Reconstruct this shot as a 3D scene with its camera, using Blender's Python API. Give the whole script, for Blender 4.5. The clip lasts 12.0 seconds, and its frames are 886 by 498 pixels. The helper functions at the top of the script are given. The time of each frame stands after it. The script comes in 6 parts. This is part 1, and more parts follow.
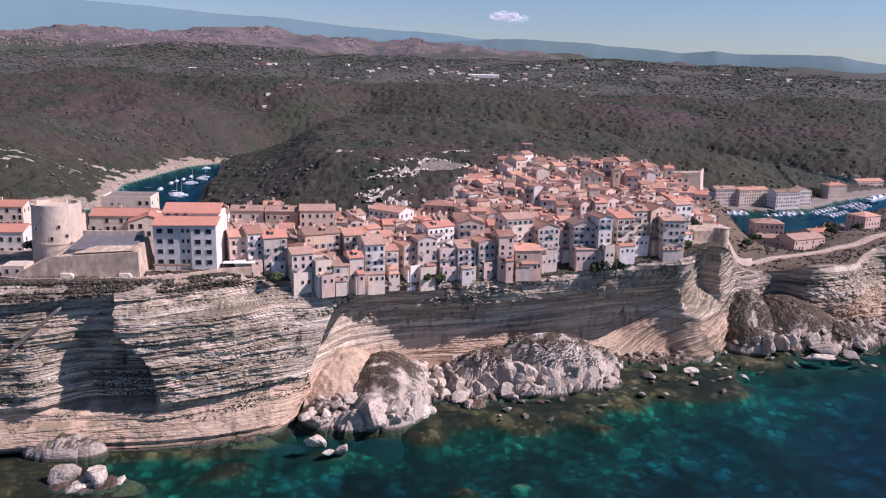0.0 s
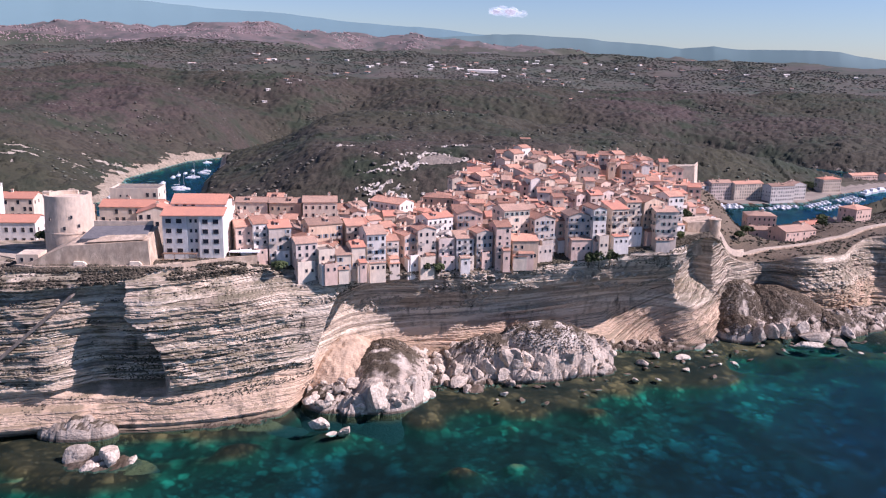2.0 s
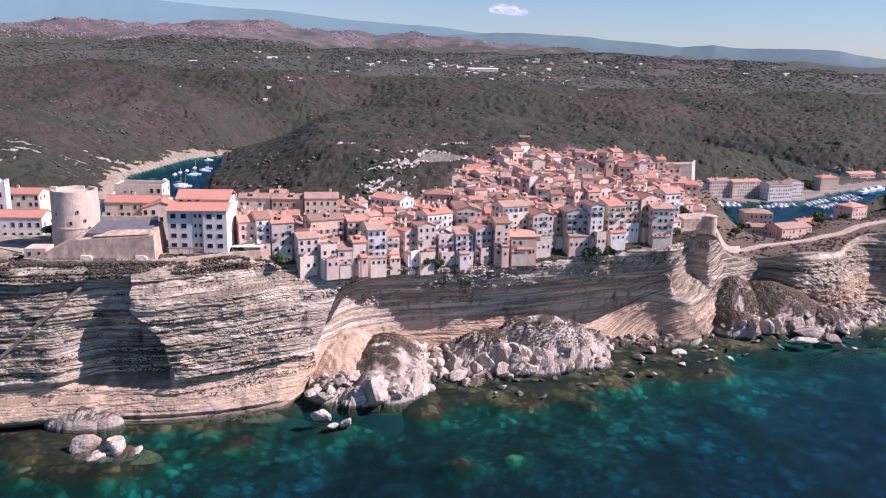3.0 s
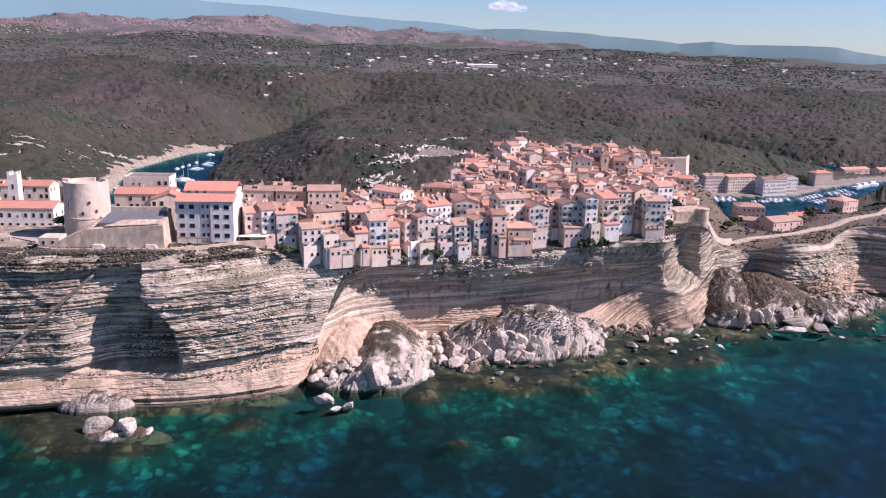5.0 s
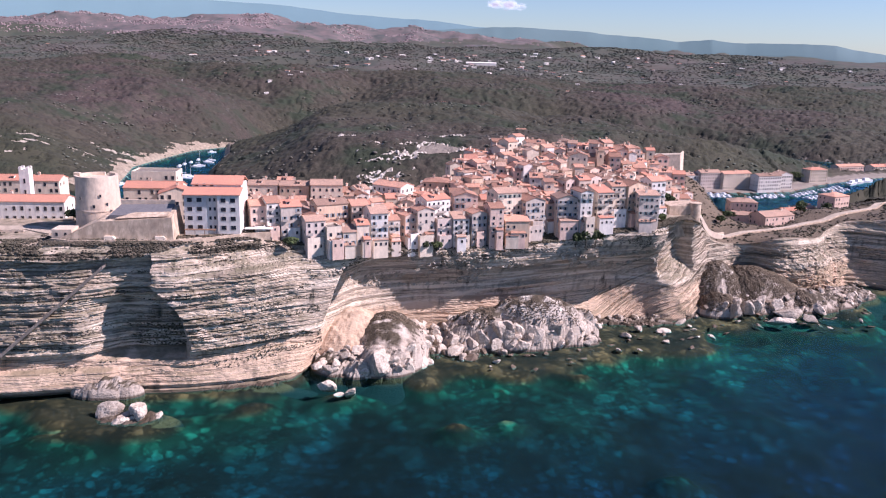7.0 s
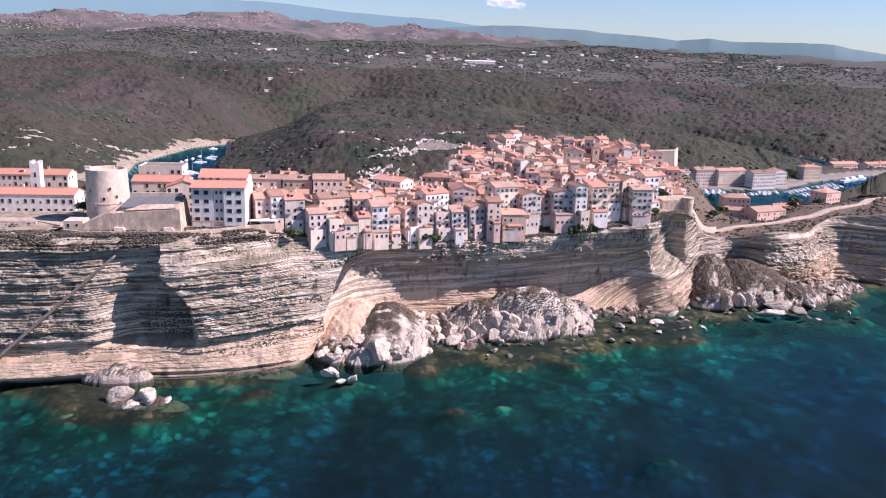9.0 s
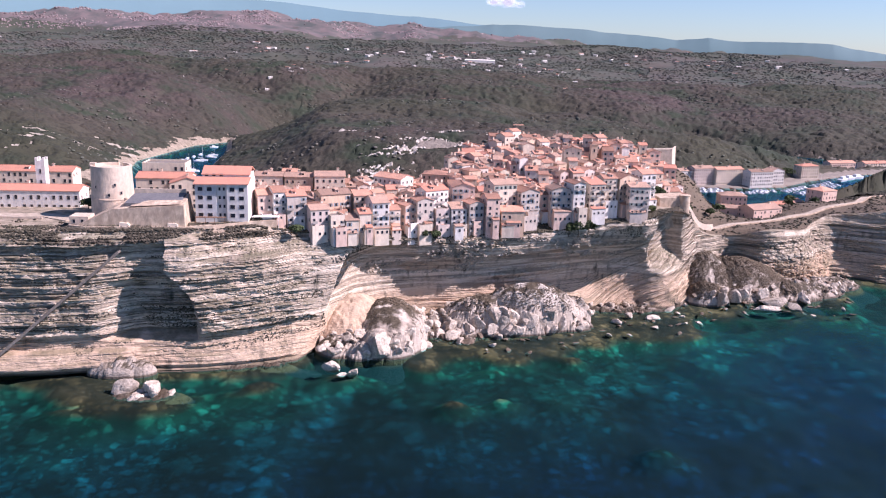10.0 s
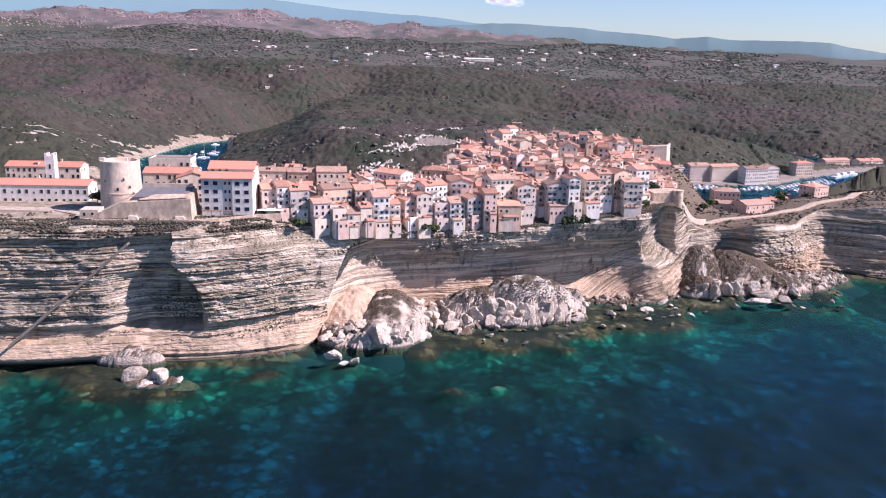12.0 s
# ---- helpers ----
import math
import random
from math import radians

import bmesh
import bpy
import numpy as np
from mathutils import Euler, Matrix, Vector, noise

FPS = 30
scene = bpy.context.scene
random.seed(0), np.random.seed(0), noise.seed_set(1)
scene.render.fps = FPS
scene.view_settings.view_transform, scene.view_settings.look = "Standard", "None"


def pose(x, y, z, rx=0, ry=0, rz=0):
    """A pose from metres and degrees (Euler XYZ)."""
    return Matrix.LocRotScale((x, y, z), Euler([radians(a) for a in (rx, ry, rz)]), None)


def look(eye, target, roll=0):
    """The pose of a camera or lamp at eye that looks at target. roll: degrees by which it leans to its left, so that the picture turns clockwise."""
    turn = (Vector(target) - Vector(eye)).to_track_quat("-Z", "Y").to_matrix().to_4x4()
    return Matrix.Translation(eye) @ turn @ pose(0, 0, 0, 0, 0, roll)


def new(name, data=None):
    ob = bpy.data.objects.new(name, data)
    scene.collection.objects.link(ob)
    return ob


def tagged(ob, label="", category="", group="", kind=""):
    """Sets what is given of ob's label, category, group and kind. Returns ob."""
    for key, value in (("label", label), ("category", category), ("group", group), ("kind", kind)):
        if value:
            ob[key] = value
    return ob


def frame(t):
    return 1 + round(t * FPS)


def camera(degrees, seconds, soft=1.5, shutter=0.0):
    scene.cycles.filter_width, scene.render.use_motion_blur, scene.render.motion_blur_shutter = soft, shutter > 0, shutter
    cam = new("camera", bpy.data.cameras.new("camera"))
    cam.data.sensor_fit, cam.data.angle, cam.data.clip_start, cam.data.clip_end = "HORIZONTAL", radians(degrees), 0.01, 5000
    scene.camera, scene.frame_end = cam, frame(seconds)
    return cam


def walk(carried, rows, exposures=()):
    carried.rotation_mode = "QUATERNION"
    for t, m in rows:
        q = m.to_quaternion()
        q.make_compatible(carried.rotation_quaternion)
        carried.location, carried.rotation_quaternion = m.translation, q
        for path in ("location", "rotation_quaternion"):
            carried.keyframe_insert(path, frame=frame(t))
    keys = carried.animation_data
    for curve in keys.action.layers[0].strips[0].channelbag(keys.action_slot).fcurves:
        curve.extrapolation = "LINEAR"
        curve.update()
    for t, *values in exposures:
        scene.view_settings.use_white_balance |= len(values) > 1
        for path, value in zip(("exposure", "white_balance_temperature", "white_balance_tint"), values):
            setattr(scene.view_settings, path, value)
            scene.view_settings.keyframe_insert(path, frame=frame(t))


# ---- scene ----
cam = camera(57.7, 12.0, soft=1.15)
PATH = [
    (0, (3.695, -293.893, 140.0), (3.846, -291.95, 139.551), 1.3),
    (0.5, (3.513, -296.591, 140.027), (3.664, -294.649, 139.575), 1.3),
    (1, (3.319, -299.424, 140.058), (3.471, -297.483, 139.604), 1.3),
    (1.5, (3.15, -302.236, 140.11), (3.302, -300.295, 139.653), 1.3),
    (2, (2.981, -305.091, 140.125), (3.134, -303.15, 139.665), 1.3),
    (2.5, (2.807, -307.972, 140.154), (2.96, -306.032, 139.692), 1.4),
    (3, (2.654, -310.927, 140.201), (2.807, -308.987, 139.737), 1.4),
    (5, (1.886, -322.85, 140.411), (2.041, -320.913, 139.938), 1.5),
    (5.5, (1.714, -325.798, 140.415), (1.87, -323.862, 139.941), 1.5),
    (6, (1.51, -328.785, 140.421), (1.667, -326.849, 139.947), 1.5),
    (6.5, (1.301, -331.732, 140.411), (1.457, -329.796, 139.935), 1.5),
    (7, (1.071, -334.709, 140.388), (1.228, -332.773, 139.911), 1.5),
    (9, (0.17, -346.558, 140.257), (0.33, -344.623, 139.776), 1.6),
    (9.5, (-0.055, -349.465, 140.215), (0.105, -347.53, 139.733), 1.7),
    (10, (-0.263, -352.365, 140.184), (-0.102, -350.431, 139.701), 1.7),
    (10.5, (-0.46, -355.26, 140.171), (-0.298, -353.326, 139.686), 1.7),
    (11, (-0.622, -358.167, 140.145), (-0.46, -356.234, 139.659), 1.7),
    (11.5, (-0.765, -361.084, 140.122), (-0.602, -359.151, 139.636), 1.7),
    (12, (-0.961, -364.029, 140.118), (-0.798, -362.096, 139.632), 1.7),
]
walk(cam, [(t, look(eye, target, roll)) for t, eye, target, roll in PATH],
     exposures=[(0, -0.25, 5460, 37), (1.5, -0.05, 5460, 37), (3, 0.02, 5460, 37), (12, 0.26, 5460, 37)])

# ---- world, sun, exposure ----
SUN = Vector((0.94, -0.21, 0.86)).normalized()
world = bpy.data.worlds.new("world")
scene.world = world
world.use_nodes = True
wt = world.node_tree
sky = wt.nodes.new("ShaderNodeTexSky")
sky.sky_type, sky.sun_disc = "NISHITA", False
sky.sun_elevation, sky.sun_rotation = math.asin(SUN.z), math.atan2(SUN.x, SUN.y)
sky.air_density, sky.dust_density, sky.ozone_density = 1.0, 0.15, 1.5
tone = wt.nodes.new("ShaderNodeMix")
tone.data_type, tone.blend_type = "RGBA", "MULTIPLY"
tone.inputs[0].default_value, tone.inputs[7].default_value = 1.0, (0.89, 1.03, 1.05, 1)
wt.links.new(sky.outputs[0], tone.inputs[6])
wt.links.new(tone.outputs[2], wt.nodes["Background"].inputs[0])
wt.nodes["Background"].inputs[1].default_value = 0.087
sun_data = bpy.data.lights.new("sun", "SUN")
sun_data.energy, sun_data.angle, sun_data.color = 7.5, radians(0.6), (1.0, 0.89, 0.71)
new("sun", sun_data).matrix_world = look((0, 0, 500), Vector((0, 0, 500)) - SUN)

# ---- numeric noise ----


def smooth(a, b, x):
    t = np.clip((x - a) / (b - a), 0, 1)
    return t * t * (3 - 2 * t)


def lattice(i, j, k):
    n = (i * 374761393 + j * 668265263 + k * 1274126177) & 0x7FFFFFFF
    n = ((n ^ (n >> 13)) * 1274126177) & 0x7FFFFFFF
    return ((n ^ (n >> 16)) & 0xFFFF) / 65535.0


def vnoise(x, y, z=0.0):
    """Smooth value noise, 0 to 1."""
    x, y, z = np.broadcast_arrays(np.asarray(x, float), np.asarray(y, float), np.asarray(z, float))
    i, j, k = (np.floor(a).astype(np.int64) for a in (x, y, z))
    u, v, w = (f * f * (3 - 2 * f) for f in (x - i, y - j, z - k))
    out = 0
    for a in (0, 1):
        for b in (0, 1):
            for c in (0, 1):
                out = out + (u if a else 1 - u) * (v if b else 1 - v) * (w if c else 1 - w) * lattice(i + a, j + b, k + c)
    return out


def fbm(x, y, z=0.0, octaves=4):
    """Layered noise, about -1 to 1."""
    total, amp = 0, 1.0
    for o in range(octaves):
        f = 2.03 ** o
        total = total + amp * (vnoise(x * f + 17 * o, y * f - 9 * o, z * f) * 2 - 1)
        amp *= 0.5
    return total


def curve_at(table, s):
    """Catmull-Rom through the rows of a table, at row numbers s."""
    p = np.asarray(table, float)
    p = np.vstack([2 * p[0] - p[1], p, 2 * p[-1] - p[-2]])
    i = np.clip(np.floor(s).astype(int), 0, len(p) - 4)
    t = (s - i)[:, None]
    a, b, c, d = p[i], p[i + 1], p[i + 2], p[i + 3]
    return 0.5 * (2 * b + (c - a) * t + (2 * a - 5 * b + 4 * c - d) * t * t + (3 * b - a - 3 * c + d) * t ** 3)


# ---- mesh helpers ----


def mesh(name, verts, faces, mats, idx=None, shade=False):
    me = bpy.data.meshes.new(name)
    me.from_pydata([tuple(v) for v in verts], [], faces)
    for m in mats if isinstance(mats, (list, tuple)) else [mats]:
        me.materials.append(m)
    if idx is not None:
        me.polygons.foreach_set("material_index", idx)
    if shade:
        me.polygons.foreach_set("use_smooth", [True] * len(me.polygons))
    me.update()
    return me


def grid_faces(nu, nv):
    a = np.arange(nu * nv).reshape(nu, nv)
    return np.stack([a[:-1, :-1], a[1:, :-1], a[1:, 1:], a[:-1, 1:]], -1).reshape(-1, 4).tolist()


class Build:
    """Collects boxes and prisms into one mesh."""

    def __init__(self):
        self.v, self.f, self.i = [], [], []

    def add(self, verts, faces, mat=0):
        n = len(self.v)
        self.v += [tuple(v) for v in verts]
        self.f += [tuple(n + k for k in f) for f in faces]
        self.i += [mat] * len(faces)
        return self

    def box(self, x0, y0, z0, x1, y1, z1, mat=0):
        v = [(x, y, z) for z in (z0, z1) for y in (y0, y1) for x in (x0, x1)]
        return self.add(v, [(0, 2, 3, 1), (4, 5, 7, 6), (0, 1, 5, 4), (2, 6, 7, 3), (0, 4, 6, 2), (1, 3, 7, 5)], mat)

    def slab(self, quad, thick, mat=0):
        """A slab of that thickness under four corners."""
        top = [Vector(q) for q in quad]
        low = [q - Vector((0, 0, thick)) for q in top]
        return self.add(low + top, [(3, 2, 1, 0), (4, 5, 6, 7), (0, 1, 5, 4), (1, 2, 6, 5), (2, 3, 7, 6), (3, 0, 4, 7)], mat)

    def drum(self, x, y, z0, z1, r0, r1, n=16, mat=0, cap=True):
        ring = [(math.cos(2 * math.pi * k / n), math.sin(2 * math.pi * k / n)) for k in range(n)]
        v = [(x + c * r0, y + s * r0, z0) for c, s in ring] + [(x + c * r1, y + s * r1, z1) for c, s in ring]
        f = [(k, (k + 1) % n, n + (k + 1) % n, n + k) for k in range(n)]
        if cap:
            f += [tuple(range(n, 2 * n)), tuple(reversed(range(n)))]
        return self.add(v, f, mat)

    def done(self, name, mats, shade=False):
        return mesh(name, self.v, self.f, mats, self.i, shade)


def part(name, me, parent, label="", at=None):
    ob = new(name, me)
    ob.parent = parent
    if at is not None:
        ob.matrix_basis = at
    return tagged(ob, label) if label else ob


def thing(name, m, label, category, group="", kind=""):
    ob = new(name)
    ob.empty_display_size = 0.5
    ob.matrix_basis = m
    return tagged(ob, label, category, group, kind)


# ---- materials ----


def surface(name, colours, big=0.1, small=2.0, rough=0.9, bump=0.3, bump_scale=6.0, vary=0.0, stretch=(1, 1, 1), spec=0.3, island=0.0, mid=None):
    """Principled surface: two colours mixed by broad noise, a third by fine noise, with relief; vary: brightness by object, island: by loose piece."""
    m = bpy.data.materials.new(name)
    m.use_nodes = True
    t, out = m.node_tree, m.node_tree.nodes["Principled BSDF"]
    N, L = t.nodes.new, t.links.new
    geo = N("ShaderNodeNewGeometry")
    pos = N("ShaderNodeVectorMath")
    pos.operation = "MULTIPLY"
    pos.inputs[1].default_value = stretch
    L(geo.outputs["Position"], pos.inputs[0])

    def noise_tex(scale, detail, rough_):
        n = N("ShaderNodeTexNoise")
        n.inputs["Scale"].default_value, n.inputs["Detail"].default_value, n.inputs["Roughness"].default_value = scale, detail, rough_
        L(pos.outputs[0], n.inputs["Vector"])
        r = N("ShaderNodeMapRange")
        r.inputs[1].default_value, r.inputs[2].default_value = 0.36, 0.64
        L(n.outputs["Fac"], r.inputs[0])
        return r.outputs[0]

    def mix(fac, a, b, kind="MIX"):
        n = N("ShaderNodeMix")
        n.data_type, n.blend_type = "RGBA", kind
        for sock, v in ((n.inputs[0], fac), (n.inputs[6], a), (n.inputs[7], b)):
            if isinstance(v, bpy.types.NodeSocket):
                L(v, sock)
            else:
                sock.default_value = v if not isinstance(v, tuple) else (*v, 1)
        return n.outputs[2]

    col = mix(noise_tex(big, 3, 0.55), colours[0], colours[1])
    if len(colours) > 2:
        f = N("ShaderNodeMath")
        f.operation = "MULTIPLY"
        L(noise_tex(small, 5, 0.65), f.inputs[0])
        f.inputs[1].default_value = 0.75
        col = mix(f.outputs[0], col, colours[2])
    if len(colours) > 3:
        f = N("ShaderNodeMath")
        f.operation = "POWER"
        L(noise_tex(mid or big * 4, 4, 0.6), f.inputs[0])
        f.inputs[1].default_value = 2.0
        col = mix(f.outputs[0], col, colours[3])
    for amount, node, sock in ((vary, "ShaderNodeObjectInfo", "Random"), (island, "ShaderNodeNewGeometry", "Random Per Island")):
        if amount:
            info = N(node)
            r = N("ShaderNodeMapRange")
            r.inputs[3].default_value, r.inputs[4].default_value = 1 - amount, 1 + amount
            L(info.outputs[sock], r.inputs[0])
            hsv = N("ShaderNodeHueSaturation")
            L(col, hsv.inputs["Color"])
            L(r.outputs[0], hsv.inputs["Value"])
            col = hsv.outputs[0]
    L(col, out.inputs["Base Color"])
    out.inputs["Roughness"].default_value = rough
    out.inputs["Specular IOR Level"].default_value = spec
    if bump:
        n = N("ShaderNodeTexNoise")
        n.inputs["Scale"].default_value, n.inputs["Detail"].default_value = bump_scale, 5
        L(pos.outputs[0], n.inputs["Vector"])
        b = N("ShaderNodeBump")
        b.inputs["Strength"].default_value, b.inputs["Distance"].default_value = bump, 0.4
        L(n.outputs["Fac"], b.inputs["Height"])
        L(b.outputs[0], out.inputs["Normal"])
    return m




def stain(m, amount):
    """Rain streaks and blotches of grime over a painted wall."""
    t, out = m.node_tree, m.node_tree.nodes["Principled BSDF"]
    N, L = t.nodes.new, t.links.new
    geo, mul, n, rng_, mix = N("ShaderNodeNewGeometry"), N("ShaderNodeVectorMath"), N("ShaderNodeTexNoise"), N("ShaderNodeMapRange"), N("ShaderNodeMix")
    mul.operation = "MULTIPLY"
    mul.inputs[1].default_value = (0.9, 0.9, 0.16)
    L(geo.outputs["Position"], mul.inputs[0])
    L(mul.outputs[0], n.inputs["Vector"])
    n.inputs["Scale"].default_value, n.inputs["Detail"].default_value = 1.0, 5
    rng_.inputs[1].default_value, rng_.inputs[2].default_value, rng_.inputs[4].default_value = 0.50, 0.72, amount
    L(n.outputs["Fac"], rng_.inputs[0])
    mix.data_type, mix.blend_type = "RGBA", "MULTIPLY"
    L(rng_.outputs[0], mix.inputs[0])
    L(out.inputs["Base Color"].links[0].from_socket, mix.inputs[6])
    mix.inputs[7].default_value = (0.45, 0.40, 0.38, 1)
    L(mix.outputs[2], out.inputs["Base Color"])


def bedded_rock(name, beds, streak, ochre, wet, lichen, top_amount):
    """Bedded limestone: thin beds of differing tint, dark run-off streaks, an ochre lowest bed, black algae at the
    waterline, soil on flat ledges, the water's tint painted on below.
    """
    m = surface(name, [beds[0], beds[1], beds[2]], 0.05, 0.9, bump=1.0, bump_scale=1.1, stretch=(0.6, 0.6, 1.6))
    t, out = m.node_tree, m.node_tree.nodes["Principled BSDF"]
    N, L = t.nodes.new, t.links.new
    geo, sep = N("ShaderNodeNewGeometry"), N("ShaderNodeSeparateXYZ")
    L(geo.outputs["Position"], sep.inputs[0])

    def field(scale, stretch, lo, hi, detail=4):
        v, n, r = N("ShaderNodeVectorMath"), N("ShaderNodeTexNoise"), N("ShaderNodeMapRange")
        v.operation = "MULTIPLY"
        v.inputs[1].default_value = stretch
        L(geo.outputs["Position"], v.inputs[0])
        n.inputs["Scale"].default_value, n.inputs["Detail"].default_value = scale, detail
        L(v.outputs[0], n.inputs["Vector"])
        r.inputs[1].default_value, r.inputs[2].default_value = lo, hi
        L(n.outputs["Fac"], r.inputs[0])
        return r.outputs[0]

    def by(sock, lo, hi):
        r = N("ShaderNodeMapRange")
        r.interpolation_type = "SMOOTHSTEP"
        r.inputs[1].default_value, r.inputs[2].default_value = lo, hi
        L(sock, r.inputs[0])
        return r.outputs[0]

    def times(a_, b_):
        n = N("ShaderNodeMath")
        n.operation = "MULTIPLY"
        L(a_, n.inputs[0])
        if isinstance(b_, float):
            n.inputs[1].default_value = b_
        else:
            L(b_, n.inputs[1])
        return n.outputs[0]

    def over(col, fac, tint):
        n = N("ShaderNodeMix")
        n.data_type = "RGBA"
        L(fac, n.inputs[0])
        L(col, n.inputs[6])
        n.inputs[7].default_value = (*tint, 1)
        return n.outputs[2]

    col = out.inputs["Base Color"].links[0].from_socket
    col = over(col, times(field(1.0, (0.03, 0.03, 0.55), 0.46, 0.60, 3), 0.8), beds[3])
    col = over(col, times(field(1.0, (0.022, 0.022, 0.42), 0.53, 0.62, 4), 0.75), tuple(0.36 * k for k in beds[0]))
    col = over(col, times(by(sep.outputs[2], 21.0, 13.0), 0.85), ochre)
    col = over(col, times(field(1.0, (0.34, 0.34, 0.07), 0.51, 0.70), field(1.0, (0.05, 0.05, 0.12), 0.45, 0.64)), streak)
    nsep = N("ShaderNodeSeparateXYZ")
    L(geo.outputs["Normal"], nsep.inputs[0])
    col = over(col, times(times(by(nsep.outputs[2], 0.45, 0.8), field(1.0, (0.12, 0.12, 0.12), 0.36, 0.5)), top_amount), lichen)
    col = over(col, times(by(sep.outputs[2], 1.6, 0.5), 0.85), wet)
    # Under water: brown, then dark teal, the water's dimming painted onto the rock.
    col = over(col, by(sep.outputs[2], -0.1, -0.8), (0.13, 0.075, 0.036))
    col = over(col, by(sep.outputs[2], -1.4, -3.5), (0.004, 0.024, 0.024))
    L(col, out.inputs["Base Color"])
    return m


LIMESTONE = bedded_rock("limestone", [(0.62, 0.49, 0.365), (0.50, 0.39, 0.285), (0.20, 0.16, 0.125), (0.70, 0.575, 0.445)], (0.05, 0.046, 0.04), (0.57, 0.40, 0.275), (0.06, 0.05, 0.035), (0.10, 0.095, 0.05), 0.6)
SHORE_ROCK = bedded_rock("shore_rock", [(0.66, 0.57, 0.475), (0.54, 0.455, 0.37), (0.27, 0.225, 0.18), (0.70, 0.62, 0.53)], (0.13, 0.11, 0.09), (0.42, 0.34, 0.27), (0.06, 0.042, 0.027), (0.075, 0.058, 0.038), 1.0)
TAN_SLAB = bedded_rock("tan_slab", [(0.60, 0.44, 0.315), (0.50, 0.36, 0.25), (0.30, 0.22, 0.155), (0.62, 0.47, 0.35)], (0.22, 0.165, 0.12), (0.56, 0.395, 0.27), (0.10, 0.08, 0.055), (0.36, 0.265, 0.185), 0.5)
BOULDER = surface("pale_boulder", [(0.68, 0.575, 0.465), (0.52, 0.42, 0.33), (0.24, 0.195, 0.15)], 0.25, 0.9, bump=0.9, bump_scale=1.2, vary=0.25)
WET_ROCK = surface("wet_rock", [(0.24, 0.17, 0.115), (0.16, 0.115, 0.08), (0.09, 0.068, 0.05)], 0.3, 1.2, rough=0.5, bump=0.6, bump_scale=1.5)
MAQUIS_SOIL = surface("maquis_ground", [(0.062, 0.060, 0.034), (0.098, 0.070, 0.058), (0.044, 0.040, 0.028), (0.042, 0.048, 0.028)], 0.0028, 0.2, bump=0.9, bump_scale=0.25, mid=0.011)
TOWN_SOIL = surface("town_ground", [(0.48, 0.385, 0.29), (0.36, 0.285, 0.21), (0.20, 0.16, 0.11), (0.16, 0.135, 0.085)], 0.05, 0.5)
BUSH = surface("bush_leaves", [(0.088, 0.078, 0.048), (0.112, 0.086, 0.064), (0.040, 0.038, 0.026)], 0.02, 0.9, island=0.45, bump=0.8, bump_scale=2.0)
BRUSH = surface("maquis_leaves", [(0.052, 0.051, 0.028), (0.084, 0.058, 0.052), (0.022, 0.021, 0.016), (0.030, 0.038, 0.022)], 0.0028, 0.3, bump=1.0, bump_scale=0.9, mid=0.011)
ROOF = surface("clay_roof_tiles", [(0.55, 0.285, 0.185), (0.44, 0.235, 0.16), (0.29, 0.17, 0.12)], 0.15, 1.6, vary=0.36, bump=0.5, bump_scale=3)
ROOF_OLD = surface("weathered_roof_tiles", [(0.46, 0.285, 0.20), (0.36, 0.23, 0.165), (0.24, 0.16, 0.12)], 0.2, 1.6, vary=0.3, bump=0.5, bump_scale=3)
ROOF_NEW = surface("orange_roof_tiles", [(0.60, 0.27, 0.17), (0.52, 0.24, 0.16), (0.42, 0.20, 0.14)], 0.15, 1.6, vary=0.12, bump=0.5, bump_scale=3)
WALLS = [surface(n, [c, tuple(0.92 * k for k in c), tuple(0.72 * k for k in c)], 0.25, 0.7, vary=0.10, bump=0.15, stretch=(1, 1, 0.45)) for n, c in (
    ("cream_render", (0.83, 0.68, 0.53)), ("white_render", (0.86, 0.78, 0.70)), ("pink_render", (0.79, 0.56, 0.445)),
    ("ochre_render", (0.74, 0.54, 0.385)), ("grey_render", (0.67, 0.555, 0.465)), ("rose_render", (0.80, 0.64, 0.55)))]
for m in WALLS:
    stain(m, 0.22)
FORT = surface("fort_stone", [(0.74, 0.585, 0.445), (0.62, 0.485, 0.37), (0.46, 0.365, 0.285)], 0.12, 0.6, bump=0.4, stretch=(1, 1, 0.5))
SLATE = surface("grey_terrace", [(0.16, 0.155, 0.16), (0.12, 0.115, 0.12), (0.20, 0.19, 0.19)], 0.1, 0.8)
PANE = surface("dark_pane", [(0.03, 0.035, 0.045), (0.02, 0.022, 0.03)], 0.5, 1, rough=0.12, bump=0, spec=0.5)
TRIM = surface("pale_trim", [(0.44, 0.38, 0.33), (0.38, 0.33, 0.29)], 0.5, 2, bump=0)
SHUTTERS = [surface(n, [c, tuple(0.8 * k for k in c)], 0.5, 2, bump=0, vary=0.15) for n, c in (
    ("grey_green_shutter", (0.20, 0.27, 0.25)), ("brown_shutter", (0.20, 0.12, 0.08)), ("blue_grey_shutter", (0.27, 0.33, 0.38)))]
WOOD = surface("wood_leaves", [(0.122, 0.122, 0.092), (0.165, 0.130, 0.118), (0.090, 0.090, 0.070), (0.084, 0.098, 0.074)], 0.0028, 0.15, island=0.12, bump=0.3, mid=0.010)
LEAF = surface("tree_leaves", [(0.070, 0.090, 0.030), (0.050, 0.064, 0.024), (0.026, 0.034, 0.014)], 0.2, 1.5, island=0.4, vary=0.3, bump=0.8, bump_scale=2.0)
BARK = surface("bark", [(0.14, 0.10, 0.07), (0.10, 0.075, 0.05)], 0.5, 3)
